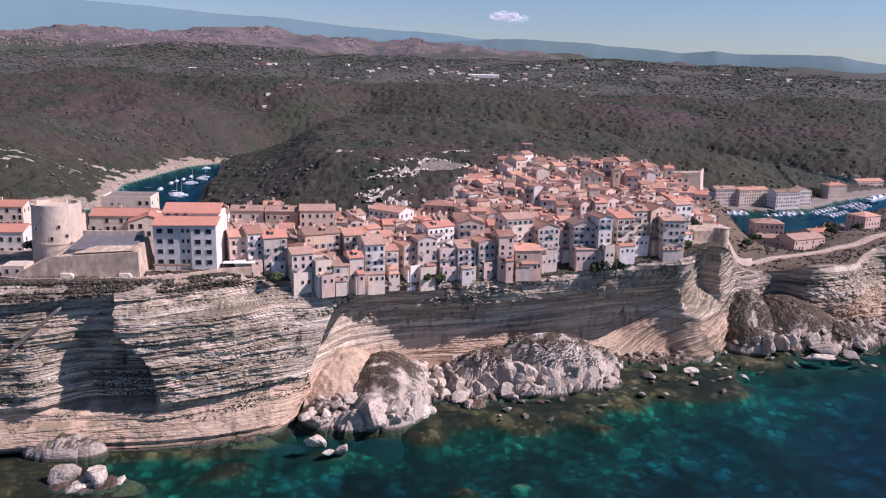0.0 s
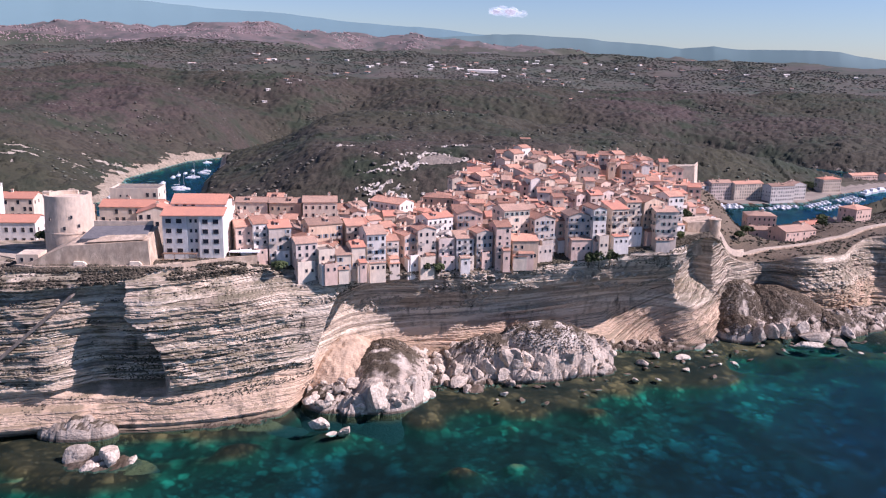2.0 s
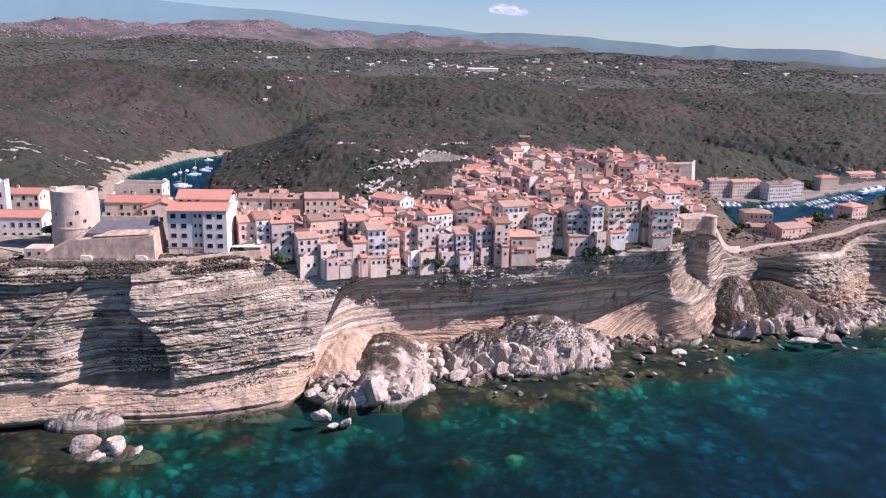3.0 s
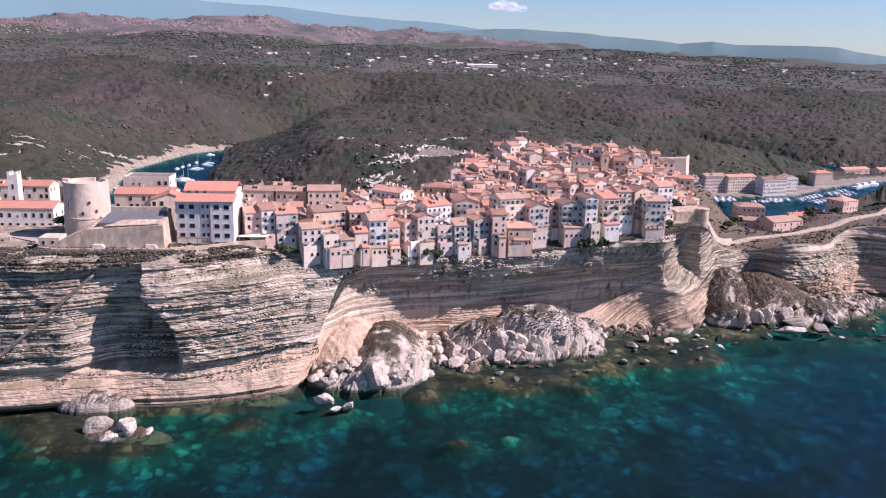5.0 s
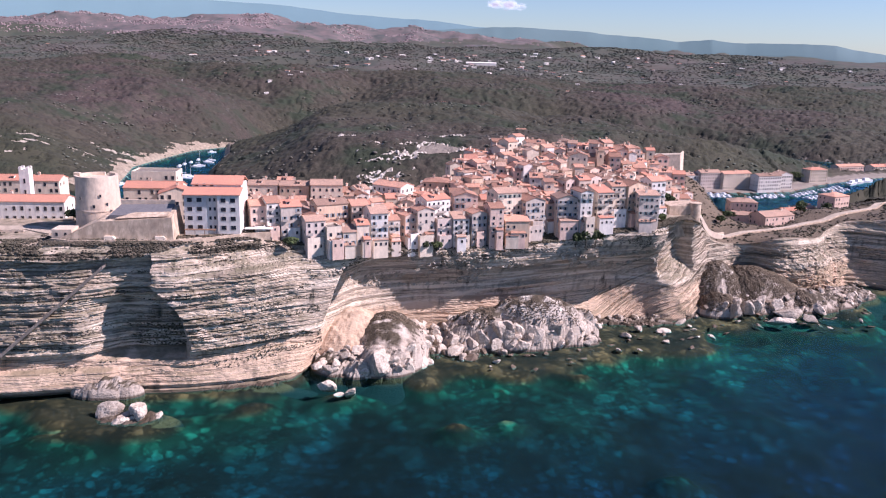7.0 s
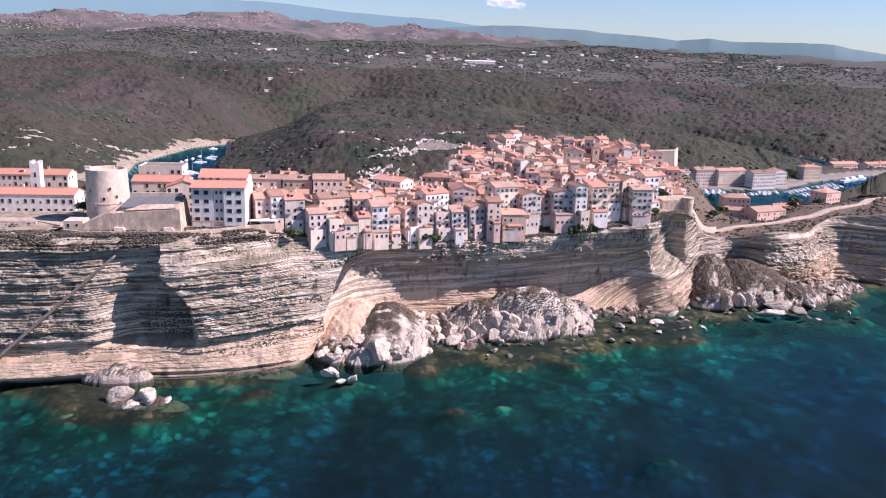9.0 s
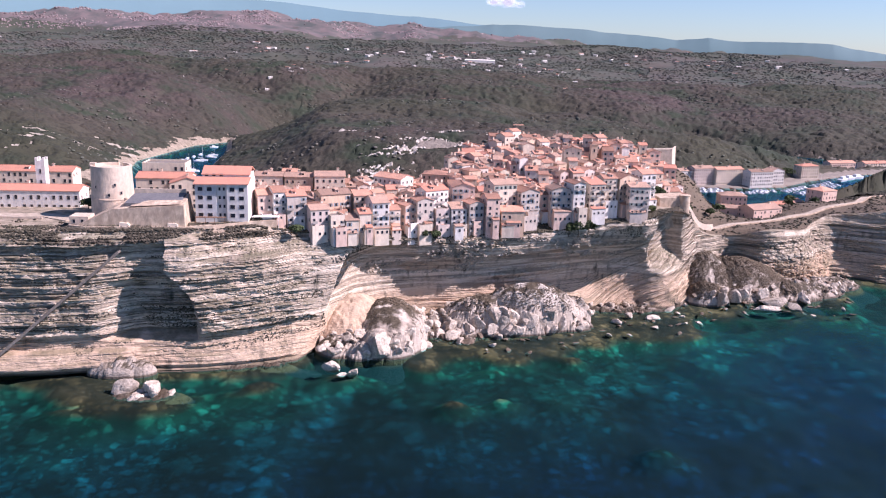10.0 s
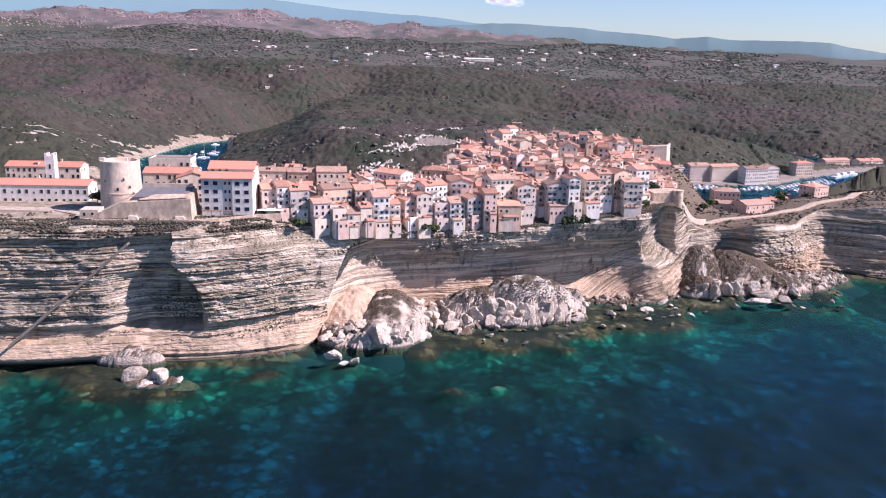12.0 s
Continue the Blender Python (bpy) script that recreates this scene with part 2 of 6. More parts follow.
STAIR = surface("stair_stone", [(0.30, 0.25, 0.20), (0.22, 0.18, 0.15), (0.13, 0.11, 0.09)], 0.2, 1.5)
DRY = surface("dry_grass", [(0.18, 0.132, 0.088), (0.135, 0.10, 0.066), (0.085, 0.066, 0.044)], 0.1, 0.9, island=0.1, bump=0.5)
COOL = surface("pale_grey_wall", [(0.64, 0.63, 0.61), (0.58, 0.57, 0.56), (0.46, 0.45, 0.44)], 0.25, 0.9, bump=0.15)
HULL = surface("white_hull", [(0.78, 0.78, 0.78), (0.70, 0.70, 0.71)], 0.5, 2, rough=0.3, bump=0, vary=0.08)
DECK = surface("boat_glass", [(0.06, 0.07, 0.09), (0.04, 0.045, 0.06)], 0.5, 2, rough=0.2, bump=0)
METAL = surface("mast_metal", [(0.6, 0.6, 0.6), (0.5, 0.5, 0.5)], 1, 2, rough=0.35, bump=0)
SANDY = surface("sandy_paving", [(0.58, 0.47, 0.36), (0.48, 0.385, 0.29), (0.30, 0.24, 0.18)], 0.08, 0.5)
QUAY = surface("quay_paving", [(0.30, 0.25, 0.20), (0.23, 0.19, 0.155), (0.15, 0.13, 0.11)], 0.1, 0.8)
# Paler and bluer than the near scrub: slight haze put into the colour.
FAR_PLAIN = surface("far_scrub_plain", [(0.078, 0.080, 0.054), (0.112, 0.088, 0.076), (0.060, 0.061, 0.046), (0.055, 0.066, 0.046)], 0.0028, 0.06, bump=0.9, bump_scale=0.08, mid=0.010)
CHALK = surface("chalky_rock", [(0.52, 0.45, 0.37), (0.40, 0.34, 0.27), (0.15, 0.13, 0.09)], 0.05, 0.35, bump=0.6, bump_scale=0.5)
WHITE_ROCK = surface("white_eroded_rock", [(0.72, 0.64, 0.56), (0.60, 0.52, 0.44), (0.22, 0.19, 0.14)], 0.08, 0.4, bump=0.6, bump_scale=0.5)
PINK_ROCK = surface("pink_granite", [(0.105, 0.098, 0.090), (0.145, 0.115, 0.110), (0.19, 0.14, 0.132), (0.075, 0.080, 0.073)], 0.004, 0.028, bump=0.9, bump_scale=0.03, mid=0.012)
PINK_BLOCK = surface("pink_granite_blocks", [(0.36, 0.265, 0.25), (0.28, 0.21, 0.20), (0.19, 0.155, 0.15)], 0.01, 0.05, island=0.3, bump=0.7, bump_scale=0.1)
TAN_BANK = surface("tan_bank_rock", [(0.42, 0.335, 0.25), (0.32, 0.255, 0.19), (0.14, 0.115, 0.075)], 0.06, 0.3, bump=0.6, bump_scale=0.5)
RAMPART = surface("weathered_rampart", [(0.60, 0.44, 0.31), (0.47, 0.345, 0.245), (0.28, 0.21, 0.155), (0.66, 0.51, 0.37)], 0.10, 0.5, bump=0.4, stretch=(1, 1, 0.5))
# Both ranges carry the distance haze as blue-green painted into the base colour.
FAR_RIDGE = surface("haze_tinted_ridge", [(0.155, 0.23, 0.235), (0.135, 0.21, 0.215)], 0.002, 0.01, bump=0)
FAR_HILL = surface("haze_tinted_mountain", [(0.165, 0.262, 0.287), (0.15, 0.245, 0.27)], 0.001, 0.01, bump=0)


def cloud_material():
    """Thin vapour: partly clear, light shines through it, and an added glow brightens it."""
    m = bpy.data.materials.new("cloud_vapour")
    m.use_nodes = True
    t = m.node_tree
    t.nodes.clear()
    N, L = t.nodes.new, t.links.new
    out, mix, body, clear, front, back = (N("ShaderNode" + k) for k in ("OutputMaterial", "MixShader", "MixShader", "BsdfTransparent", "BsdfDiffuse", "BsdfTranslucent"))
    front.inputs[0].default_value = back.inputs[0].default_value = (0.9, 0.9, 0.9, 1)
    body.inputs[0].default_value, mix.inputs[0].default_value = 0.7, 0.10
    L(front.outputs[0], body.inputs[1])
    L(back.outputs[0], body.inputs[2])
    L(clear.outputs[0], mix.inputs[1])
    # Emission added so that the cloud's underside doesn't turn dark.
    glow, both = N("ShaderNodeEmission"), N("ShaderNodeAddShader")
    glow.inputs[0].default_value, glow.inputs[1].default_value = (1.0, 0.95, 0.95, 1), 0.55
    L(body.outputs[0], both.inputs[0])
    L(glow.outputs[0], both.inputs[1])
    L(both.outputs[0], mix.inputs[2])
    L(mix.outputs[0], out.inputs["Surface"])
    return m


CLOUD = cloud_material()


def sea_water(name, tint, wave):
    m = bpy.data.materials.new(name)
    m.use_nodes = True
    t = m.node_tree
    t.nodes.clear()
    N, L = t.nodes.new, t.links.new
    out, mix, gloss, clear = N("ShaderNodeOutputMaterial"), N("ShaderNodeMixShader"), N("ShaderNodeBsdfGlossy"), N("ShaderNodeBsdfTransparent")
    clear.inputs[0].default_value = (*tint, 1)
    gloss.inputs["Roughness"].default_value = 0.2
    gloss.inputs["Color"].default_value = (0.14, 0.37, 0.60, 1)
    fres = N("ShaderNodeFresnel")
    fres.inputs[0].default_value = 1.14
    geo, n, b = N("ShaderNodeNewGeometry"), N("ShaderNodeTexNoise"), N("ShaderNodeBump")
    n.inputs["Scale"].default_value, n.inputs["Detail"].default_value = wave, 4
    L(geo.outputs["Position"], n.inputs["Vector"])
    L(n.outputs["Fac"], b.inputs["Height"])
    b.inputs["Strength"].default_value, b.inputs["Distance"].default_value = 0.07, 0.5
    for node in (gloss, fres):
        L(b.outputs[0], node.inputs["Normal"])
    L(fres.outputs[0], mix.inputs[0])
    L(clear.outputs[0], mix.inputs[1])
    L(gloss.outputs[0], mix.inputs[2])
    L(mix.outputs[0], out.inputs["Surface"])
    return m


SEA = sea_water("sea_water", (0.62, 0.95, 0.95), 0.5)


def seabed_material(name, gain, low, high):
    """Sand and algae in the shallows, seagrass patches; deep water's darkening is painted by height."""
    m = surface(name, [(0.5 * gain,) * 3, (0.9 * gain,) * 3, (0.25 * gain,) * 3], 0.05, 0.2, bump=0.3)
    t, out = m.node_tree, m.node_tree.nodes["Principled BSDF"]
    N, L = t.nodes.new, t.links.new
    geo, sep, rng_, ramp, mul, isl, r2, hsv = (N("ShaderNode" + k) for k in ("NewGeometry", "SeparateXYZ", "MapRange", "ValToRGB", "Mix", "NewGeometry", "MapRange", "HueSaturation"))
    L(geo.outputs["Position"], sep.inputs[0])
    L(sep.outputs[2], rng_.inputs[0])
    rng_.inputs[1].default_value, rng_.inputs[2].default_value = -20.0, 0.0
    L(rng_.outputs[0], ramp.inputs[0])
    # Ramp by height: the water's absorption of light is put into the bed's colour.
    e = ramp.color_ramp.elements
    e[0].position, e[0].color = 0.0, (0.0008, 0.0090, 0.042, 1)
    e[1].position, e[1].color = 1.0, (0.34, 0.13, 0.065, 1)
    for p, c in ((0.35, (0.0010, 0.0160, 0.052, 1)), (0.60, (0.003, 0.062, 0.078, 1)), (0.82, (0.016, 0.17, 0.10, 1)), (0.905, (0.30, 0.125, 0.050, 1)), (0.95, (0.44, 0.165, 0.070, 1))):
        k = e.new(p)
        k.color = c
    mul.data_type, mul.blend_type = "RGBA", "MULTIPLY"
    mul.inputs[0].default_value = 1.0
    # rounded slabs of stone with dark gaps, and dark meadows
    warp, add_, mead, mr = (N("ShaderNode" + k) for k in ("TexNoise", "VectorMath", "TexNoise", "MapRange"))
    warp.inputs["Scale"].default_value, mead.inputs["Scale"].default_value, mead.inputs["Detail"].default_value = 0.30, 0.030, 5
    L(geo.outputs["Position"], warp.inputs["Vector"])
    L(geo.outputs["Position"], mead.inputs["Vector"])
    add_.operation = "MULTIPLY_ADD"
    add_.inputs[1].default_value = (4, 4, 0)
    L(warp.outputs["Color"], add_.inputs[0])
    L(geo.outputs["Position"], add_.inputs[2])
    level = None
    for scale, share, bright in ((0.105, 0.55, 1.15), (0.22, 0.6, 1.25), (0.5, 0.6, 0.95)):
        vor, gray, pick_, edge_, lump = (N("ShaderNode" + k) for k in ("TexVoronoi", "SeparateColor", "MapRange", "MapRange", "Math"))
        vor.inputs["Scale"].default_value = scale
        L(add_.outputs[0], vor.inputs["Vector"])
        L(vor.outputs["Color"], gray.inputs[0])
        pick_.inputs[1].default_value, pick_.inputs[2].default_value, pick_.inputs[4].default_value = 1 - share, 1.0, bright
        L(gray.outputs[0], pick_.inputs[0])
        edge_.interpolation_type = "SMOOTHSTEP"
        edge_.inputs[1].default_value, edge_.inputs[2].default_value = 0.55, 0.30
        L(vor.outputs["Distance"], edge_.inputs[0])
        lump.operation = "MULTIPLY"
        L(pick_.outputs[0], lump.inputs[0])
        L(edge_.outputs[0], lump.inputs[1])
        if level is not None:
            more = N("ShaderNodeMath")
            L(level, more.inputs[0])
            L(lump.outputs[0], more.inputs[1])
            level = more.outputs[0]
        else:
            level = lump.outputs[0]
    slab = N("ShaderNodeMath")
    slab.inputs[1].default_value = 0.40
    L(level, slab.inputs[0])
    mr.inputs[1].default_value, mr.inputs[2].default_value, mr.inputs[3].default_value, mr.inputs[4].default_value = 0.44, 0.58, 0.42, 1.15
    L(mead.outputs["Fac"], mr.inputs[0])
    both = N("ShaderNodeMath")
    both.operation = "MULTIPLY"
    L(slab.outputs[0], both.inputs[0])
    L(mr.outputs[0], both.inputs[1])
    scale_ = N("ShaderNodeVectorMath")
    scale_.operation = "SCALE"
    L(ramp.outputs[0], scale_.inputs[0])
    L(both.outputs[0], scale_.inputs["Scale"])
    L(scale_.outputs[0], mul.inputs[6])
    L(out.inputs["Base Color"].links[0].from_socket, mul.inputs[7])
    L(isl.outputs["Random Per Island"], r2.inputs[0])
    r2.inputs[3].default_value, r2.inputs[4].default_value = low, high
    L(r2.outputs[0], hsv.inputs["Value"])
    L(mul.outputs[2], hsv.inputs["Color"])
    L(hsv.outputs[0], out.inputs["Base Color"])
    return m


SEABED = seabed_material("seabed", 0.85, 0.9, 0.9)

# ---- plan of the coast: rows from west to east ----
TOPS = [(-270, -13, 62), (-200, -13, 61), (-150, -12.5, 61), (-120, -11.2, 61.3), (-100, -11, 61.5), (-82, -9, 61.5), (-57, 3.5, 60.5), (-37, 11, 57), (-9, 15, 53),
        (5, 38, 48), (22, 46, 46), (52, 49, 47), (92, 58, 48), (120, 64, 51), (146, 68, 53), (164, 80, 55), (180, 96, 50), (198, 114, 36), (222, 120, 33),
        (240, 114, 38), (268, 128, 35), (286, 146, 37), (304, 156, 40), (320, 150, 42), (350, 138, 46), (470, 92, 50)]
FEET = [(-270, -22, 0), (-205, -22, 0), (-148, -20.5, 0), (-120, -17.5, 0), (-98, -15, 0), (-78, -14, 0), (-53, -7, 0), (-38, -1, 0), (-29, 13, 0),
        (-14, 34, 2), (10, 49, 6), (50, 57, 8), (90, 68, 11), (122, 82, 16), (143, 92, 12), (158, 90, 3), (180, 108, 2), (196, 117, 2), (222, 120, 3),
        (244, 115, 0), (270, 121, 1), (288, 134, 2), (302, 143, 3), (318, 136, 4), (345, 120, 4), (465, 70, 2)]
ROWS_N = len(TOPS) - 1
_s = np.linspace(0, ROWS_N, 2400)
_top = curve_at(TOPS, _s)
_order = np.argsort(_top[:, 0])
TOP_X, TOP_Y, TOP_Z = (_top[_order, k] for k in range(3))
_foot = curve_at(FEET, _s)
_order = np.argsort(_foot[:, 0])
FOOT_X, FOOT_Y = _foot[_order, 0], _foot[_order, 1]


def edge_y(x):
    return np.interp(x, TOP_X, TOP_Y)


def spread(points, x, y, power=3.0, soft=20.0):
    """Height between known spots, weighted by nearness."""
    num = den = 0
    for px, py, pz in points:
        w = 1.0 / ((x - px) ** 2 + (y - py) ** 2 + soft * soft) ** (power / 2)
        num, den = num + w * pz, den + w
    return num / den


TOWN_SPOTS = [(-260, 0, 62), (-150, 0, 61), (-110, 5, 63), (-60, 12, 63), (-30, 16, 57), (-8, 32, 56), (10, 52, 50), (50, 58, 50), (95, 62, 50), (122, 68, 53),
              (150, 85, 55), (168, 100, 54), (-60, 90, 62), (-15, 80, 60), (20, 110, 55), (60, 110, 58), (60, 165, 62), (100, 140, 66), (105, 200, 74),
              (150, 190, 72), (185, 215, 67), (215, 230, 58), (140, 120, 60), (10, 180, 50), (-120, 120, 58), (214, 132, 34), (240, 148, 35), (262, 186, 29)]
TOWN_SPOTS_EAST = [(300, 280, 16), (318, 186, 40), (370, 228, 43), (285, 165, 37), (560, 360, 46), (345, 150, 46), (450, 90, 50), (450, 200, 47), (262, 215, 27), (350, 252, 27), (440, 290, 40), (-250, 150, 60), (-500, 50, 60)]
NORTH_SPOTS = [(-379, 539, 41), (-306, 654, 55), (-440, 700, 72), (-216, 801, 48), (-255, 1109, 62), (-193, 1331, 100), (48, 450, 51), (74, 497, 58), (-18, 829, 67),
               (160, 574, 65), (-100, 600, 60), (300, 600, 55), (420, 640, 45), (575, 800, 32), (750, 720, 15), (480, 720, 40), (330, 1000, 65), (-380, 1000, 76),
               (-110, 1050, 48), (600, 1300, 75), (100, 1400, 95), (-600, 1500, 103), (900, 1500, 82), (0, 2200, 122), (-1200, 2500, 126), (1200, 2500, 118)]
FAR_SPOTS = [(0, 3300, 155), (-1500, 3300, 150), (1800, 3400, 145), (900, 3300, 158), (-690, 3930, 276), (-1500, 3900, 255), (-300, 3950, 248), (200, 4000, 236),
             (700, 4050, 190), (1400, 4050, 150), (2400, 4050, 135), (-2600, 3900, 250), (3300, 4100, 130)]
HARBOUR = [(-640, 430), (-330, 440), (-262, 474), (-288, 628), (-256, 785), (-218, 835), (-200, 722), (-194, 600), (-180, 510), (-100, 400), (0, 385), (100, 380),
           (200, 400), (300, 474), (340, 493), (407, 498), (452, 508), (508, 556), (590, 606), (627, 623), (780, 665), (780, 560), (650, 560), (544, 498), (470, 440), (416, 403),
           (344, 378), (250, 340), (100, 320), (-100, 330), (-300, 360), (-640, 350)]


VALLEYS = [([(-215, 820), (-150, 960), (-110, 1120), (-20, 1300)], 34, 80), ([(-150, 960), (-230, 1180), (-420, 1320)], 16, 60), ([(560, 700), (500, 900), (620, 1150)], 20, 85),
           ([(-330, 560), (-420, 760), (-400, 960)], 9, 45), ([(240, 560), (200, 720), (260, 880)], 8, 40), ([(-150, 975), (60, 1000), (300, 1010), (470, 900), (560, 720)], 46, 95)]


def shore_distance(x, y):
    """Metres to the harbour's shoreline, negative on the water."""
    d2, inside = np.full(np.shape(x), 1e12), np.zeros(np.shape(x), bool)
    for (ax, ay), (bx, by) in zip(HARBOUR, HARBOUR[1:] + HARBOUR[:1]):
        ex, ey = bx - ax, by - ay
        t = np.clip(((x - ax) * ex + (y - ay) * ey) / (ex * ex + ey * ey), 0, 1)
        d2 = np.minimum(d2, (x - ax - t * ex) ** 2 + (y - ay - t * ey) ** 2)
        cross = ((ay > y) != (by > y)) & (x < ex * (y - ay) / (ey if ey else 1e-9) + ax)
        inside ^= cross
    return np.where(inside, -1, 1) * np.sqrt(d2)


def land(x, y):
    """Height of the land north of the cliff edge."""
    x, y = np.asarray(x, float), np.asarray(y, float)
    d = shore_distance(x, y)
    town = spread(TOWN_SPOTS + TOWN_SPOTS_EAST, x, y, soft=10)
    top = np.interp(x, TOP_X, TOP_Z)
    town = top + (town - top) * smooth(0, np.where(x < -45, 5.0, 9.0), y - edge_y(x))
    north = spread(NORTH_SPOTS + FAR_SPOTS, x, y, soft=60)
    relief = (fbm(x / 300, y / 260, 3.5, 3) * 12 + fbm(x / 110, y / 110, 3.0) * 5) * smooth(430, 620, y) + fbm(x / 40, y / 40, 8.0, 3) * 1.6 * smooth(400, 480, y)
    ridge = (1 - np.abs(fbm(x / 330, y / 330, 5.0))) * smooth(3300, 3800, y)
    north = north + relief + ridge * 20 + fbm(x / 60, y / 60, 2.0, 5) * 12 * smooth(3400, 3800, y)
    for line, deep, wide in VALLEYS:
        far = np.full(np.shape(x), 1e9)
        for (ax, ay), (bx, by) in zip(line, line[1:]):
            t = np.clip(((x - ax) * (bx - ax) + (y - ay) * (by - ay)) / ((bx - ax) ** 2 + (by - ay) ** 2), 0, 1)
            far = np.minimum(far, np.hypot(x - ax - t * (bx - ax), y - ay - t * (by - ay)))
        north = north - deep * np.exp(-(far / wide) ** 2) * smooth(430, 560, y)
    h = town + (north - town) * smooth(330, 400, y)
    bank = np.where((x > 250) & (y > 470), 2.0 * smooth(-1, 3, d) + 0.45 * np.maximum(d - np.where(x > 470, 17, 24), 0), (0.37 + 0.38 * smooth(-150, 40, x)) * np.maximum(d, 0) + 2.5 * smooth(0, 6, d))
    steep = 0.26 + 0.5 * smooth(30, 90, x) * smooth(260, 200, x)
    bank = np.where(y < 360 + 0.25 * np.maximum(x - 250, 0), steep * np.maximum(d, 0), bank)
    h = np.where(d < 0, np.maximum(-7.0, 0.9 * d), 0.5 * (h + bank - np.sqrt((h - bank) ** 2 + (16 * smooth(5, 60, d) * smooth(400, 440, y) * smooth(160, 60, x) * smooth(-300, -220, x) * smooth(1100, 900, y)) ** 2)))
    return h


# ---- sea, seabed ----
me = mesh("sea", [(-3000, -4200, 0), (3000, -4200, 0), (3000, 900, 0), (-3000, 900, 0)], [(0, 1, 2, 3)], SEA)
tagged(new("sea", me), "clear teal sea with gentle ripples", "water", kind="structure")
gx, gy = np.meshgrid(np.linspace(-420, 640, 354), np.linspace(-330, 160, 164), indexing="ij")
def seabed_z(x, y):
    off = np.interp(x, FOOT_X, FOOT_Y) - y + 14 * fbm(x / 40, y / 40, 1.0) - (47 - 10 * smooth(130, 220, x)) * smooth(-30, 30, x) * smooth(320, 280, x)
    off = off - 9 * smooth(0.4, 0.75, vnoise(x / 24, y / 14, 5))
    z = -0.55 - 6.0 * smooth(1, 22, off) - 5.5 * smooth(30, 110, off) - 8 * smooth(90, 220, off)
    for px, py, rad, up in ((-96, -44, 24, 7), (-16, -17, 13, 5), (232, 60, 10, 4), (164, 34, 8, 5), (20, -8, 8, 5), (-60, -34, 12, 3), (-250, -50, 40, 4), (32, -47, 8, 7), (52, -42, 6, 5), (108, -81, 9, 7)):
        z = z + up * np.exp(-((x - px) ** 2 + (1.6 * (y - py)) ** 2) / rad ** 2)
    return np.minimum(z + 0.5 * fbm(x / 6, y / 6, 4.0), -0.4)


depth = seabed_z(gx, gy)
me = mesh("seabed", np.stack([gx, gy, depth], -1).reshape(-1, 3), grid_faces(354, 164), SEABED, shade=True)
tagged(new("seabed", me), "rocky seabed with seagrass patches, water's depth tint in its colour", "seabed", kind="structure")
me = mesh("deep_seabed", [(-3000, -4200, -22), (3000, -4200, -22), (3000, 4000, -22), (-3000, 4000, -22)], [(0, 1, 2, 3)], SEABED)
tagged(new("deep_seabed", me), "deep seabed far below, coloured dark for the water's depth", "seabed", kind="structure")

# ---- land sheet: town plateau, harbour banks, hills to the horizon ----
cx = np.arange(-800, 1101, 5.0)
v = np.concatenate([np.array([0, 1.5, 3, 5, 7.5, 10, 13]), np.linspace(17, 1000, 200)])
gx = np.repeat(cx[:, None], len(v), 1)
gy = edge_y(cx)[:, None] + v[None, :] * ((900 - edge_y(cx)) / 1000)[:, None]
verts = np.stack([gx, gy, land(gx, gy)], -1).reshape(-1, 3)
faces = grid_faces(len(cx), len(v))
fy = 880 + (4560 - 880) * np.linspace(0, 1, 190) ** 1.5
fx = np.linspace(-1, 1, 260)
gx2 = 60 + fx[:, None] * (1000 + (fy - 880) * 0.72)[None, :]
gy2 = np.repeat(fy[None, :], 260, 0)
z2 = land(gx2, gy2) - 0.6 * (gy2 < 905)
n0 = len(verts)
verts = np.vstack([verts, np.stack([gx2, gy2, z2], -1).reshape(-1, 3)])
faces += [[a + n0 for a in f] for f in grid_faces(260, 190)]
me = mesh("ground", verts, faces, [MAQUIS_SOIL, TOWN_SOIL, QUAY, PINK_ROCK, SEABED, FAR_PLAIN, DRY], shade=True)
cent = np.array([verts[f].mean(0) for f in faces])
pick = np.zeros(len(faces), int)
pick[(cent[:, 1] < 235) & (cent[:, 0] < 196)] = 1
pick[(cent[:, 1] < 250) & (cent[:, 0] >= 196) & (cent[:, 0] < 420)] = 6
pick[(cent[:, 0] > 250) & (cent[:, 1] > 380) & (cent[:, 2] < 3.2)] = 2
rocky = fbm(cent[:, 0] / 200, cent[:, 1] / 200, 6.0)
pick[cent[:, 1] > 1330 + 120 * rocky] = 5
pick[(cent[:, 1] > 3250) & (cent[:, 2] > 190 + 30 * rocky) & (cent[:, 0] < 900 + 200 * rocky)] = 3
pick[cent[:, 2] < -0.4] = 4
me.polygons.foreach_set("material_index", pick.tolist())
tagged(new("ground", me), "plateau and scrub-covered hills reaching the horizon", "ground", kind="structure")

# ---- distant mountains ----


def ridge_line(name, y, xs, heights, label, mat):
    x = np.linspace(xs[0], xs[-1], 420)
    base_h = np.interp(x, xs, heights)
    h = base_h + 6 * fbm(x / 220, 0 * x, 2.5, 3)
    f = (4650 if y > 4450 else 4420) / np.hypot(x, y + 330)
    x, yy, h, base_h = x * f, (y + 330) * f - 330, 145 + (h - 145) * f, 145 + (base_h - 145) * f
    rows = [np.stack([x * (1 - 0.03 * k), yy - 160 * k, 60 + (h * (1 - k) + base_h * k - 60) * (1 - k) ** 0.7], -1) for k in (0, 0.15, 0.4, 0.7, 1.0)]
    tagged(new(name, mesh(name, np.stack(rows, 1).reshape(-1, 3), grid_faces(420, 5), mat, shade=True)), label, "mountains", kind="structure")


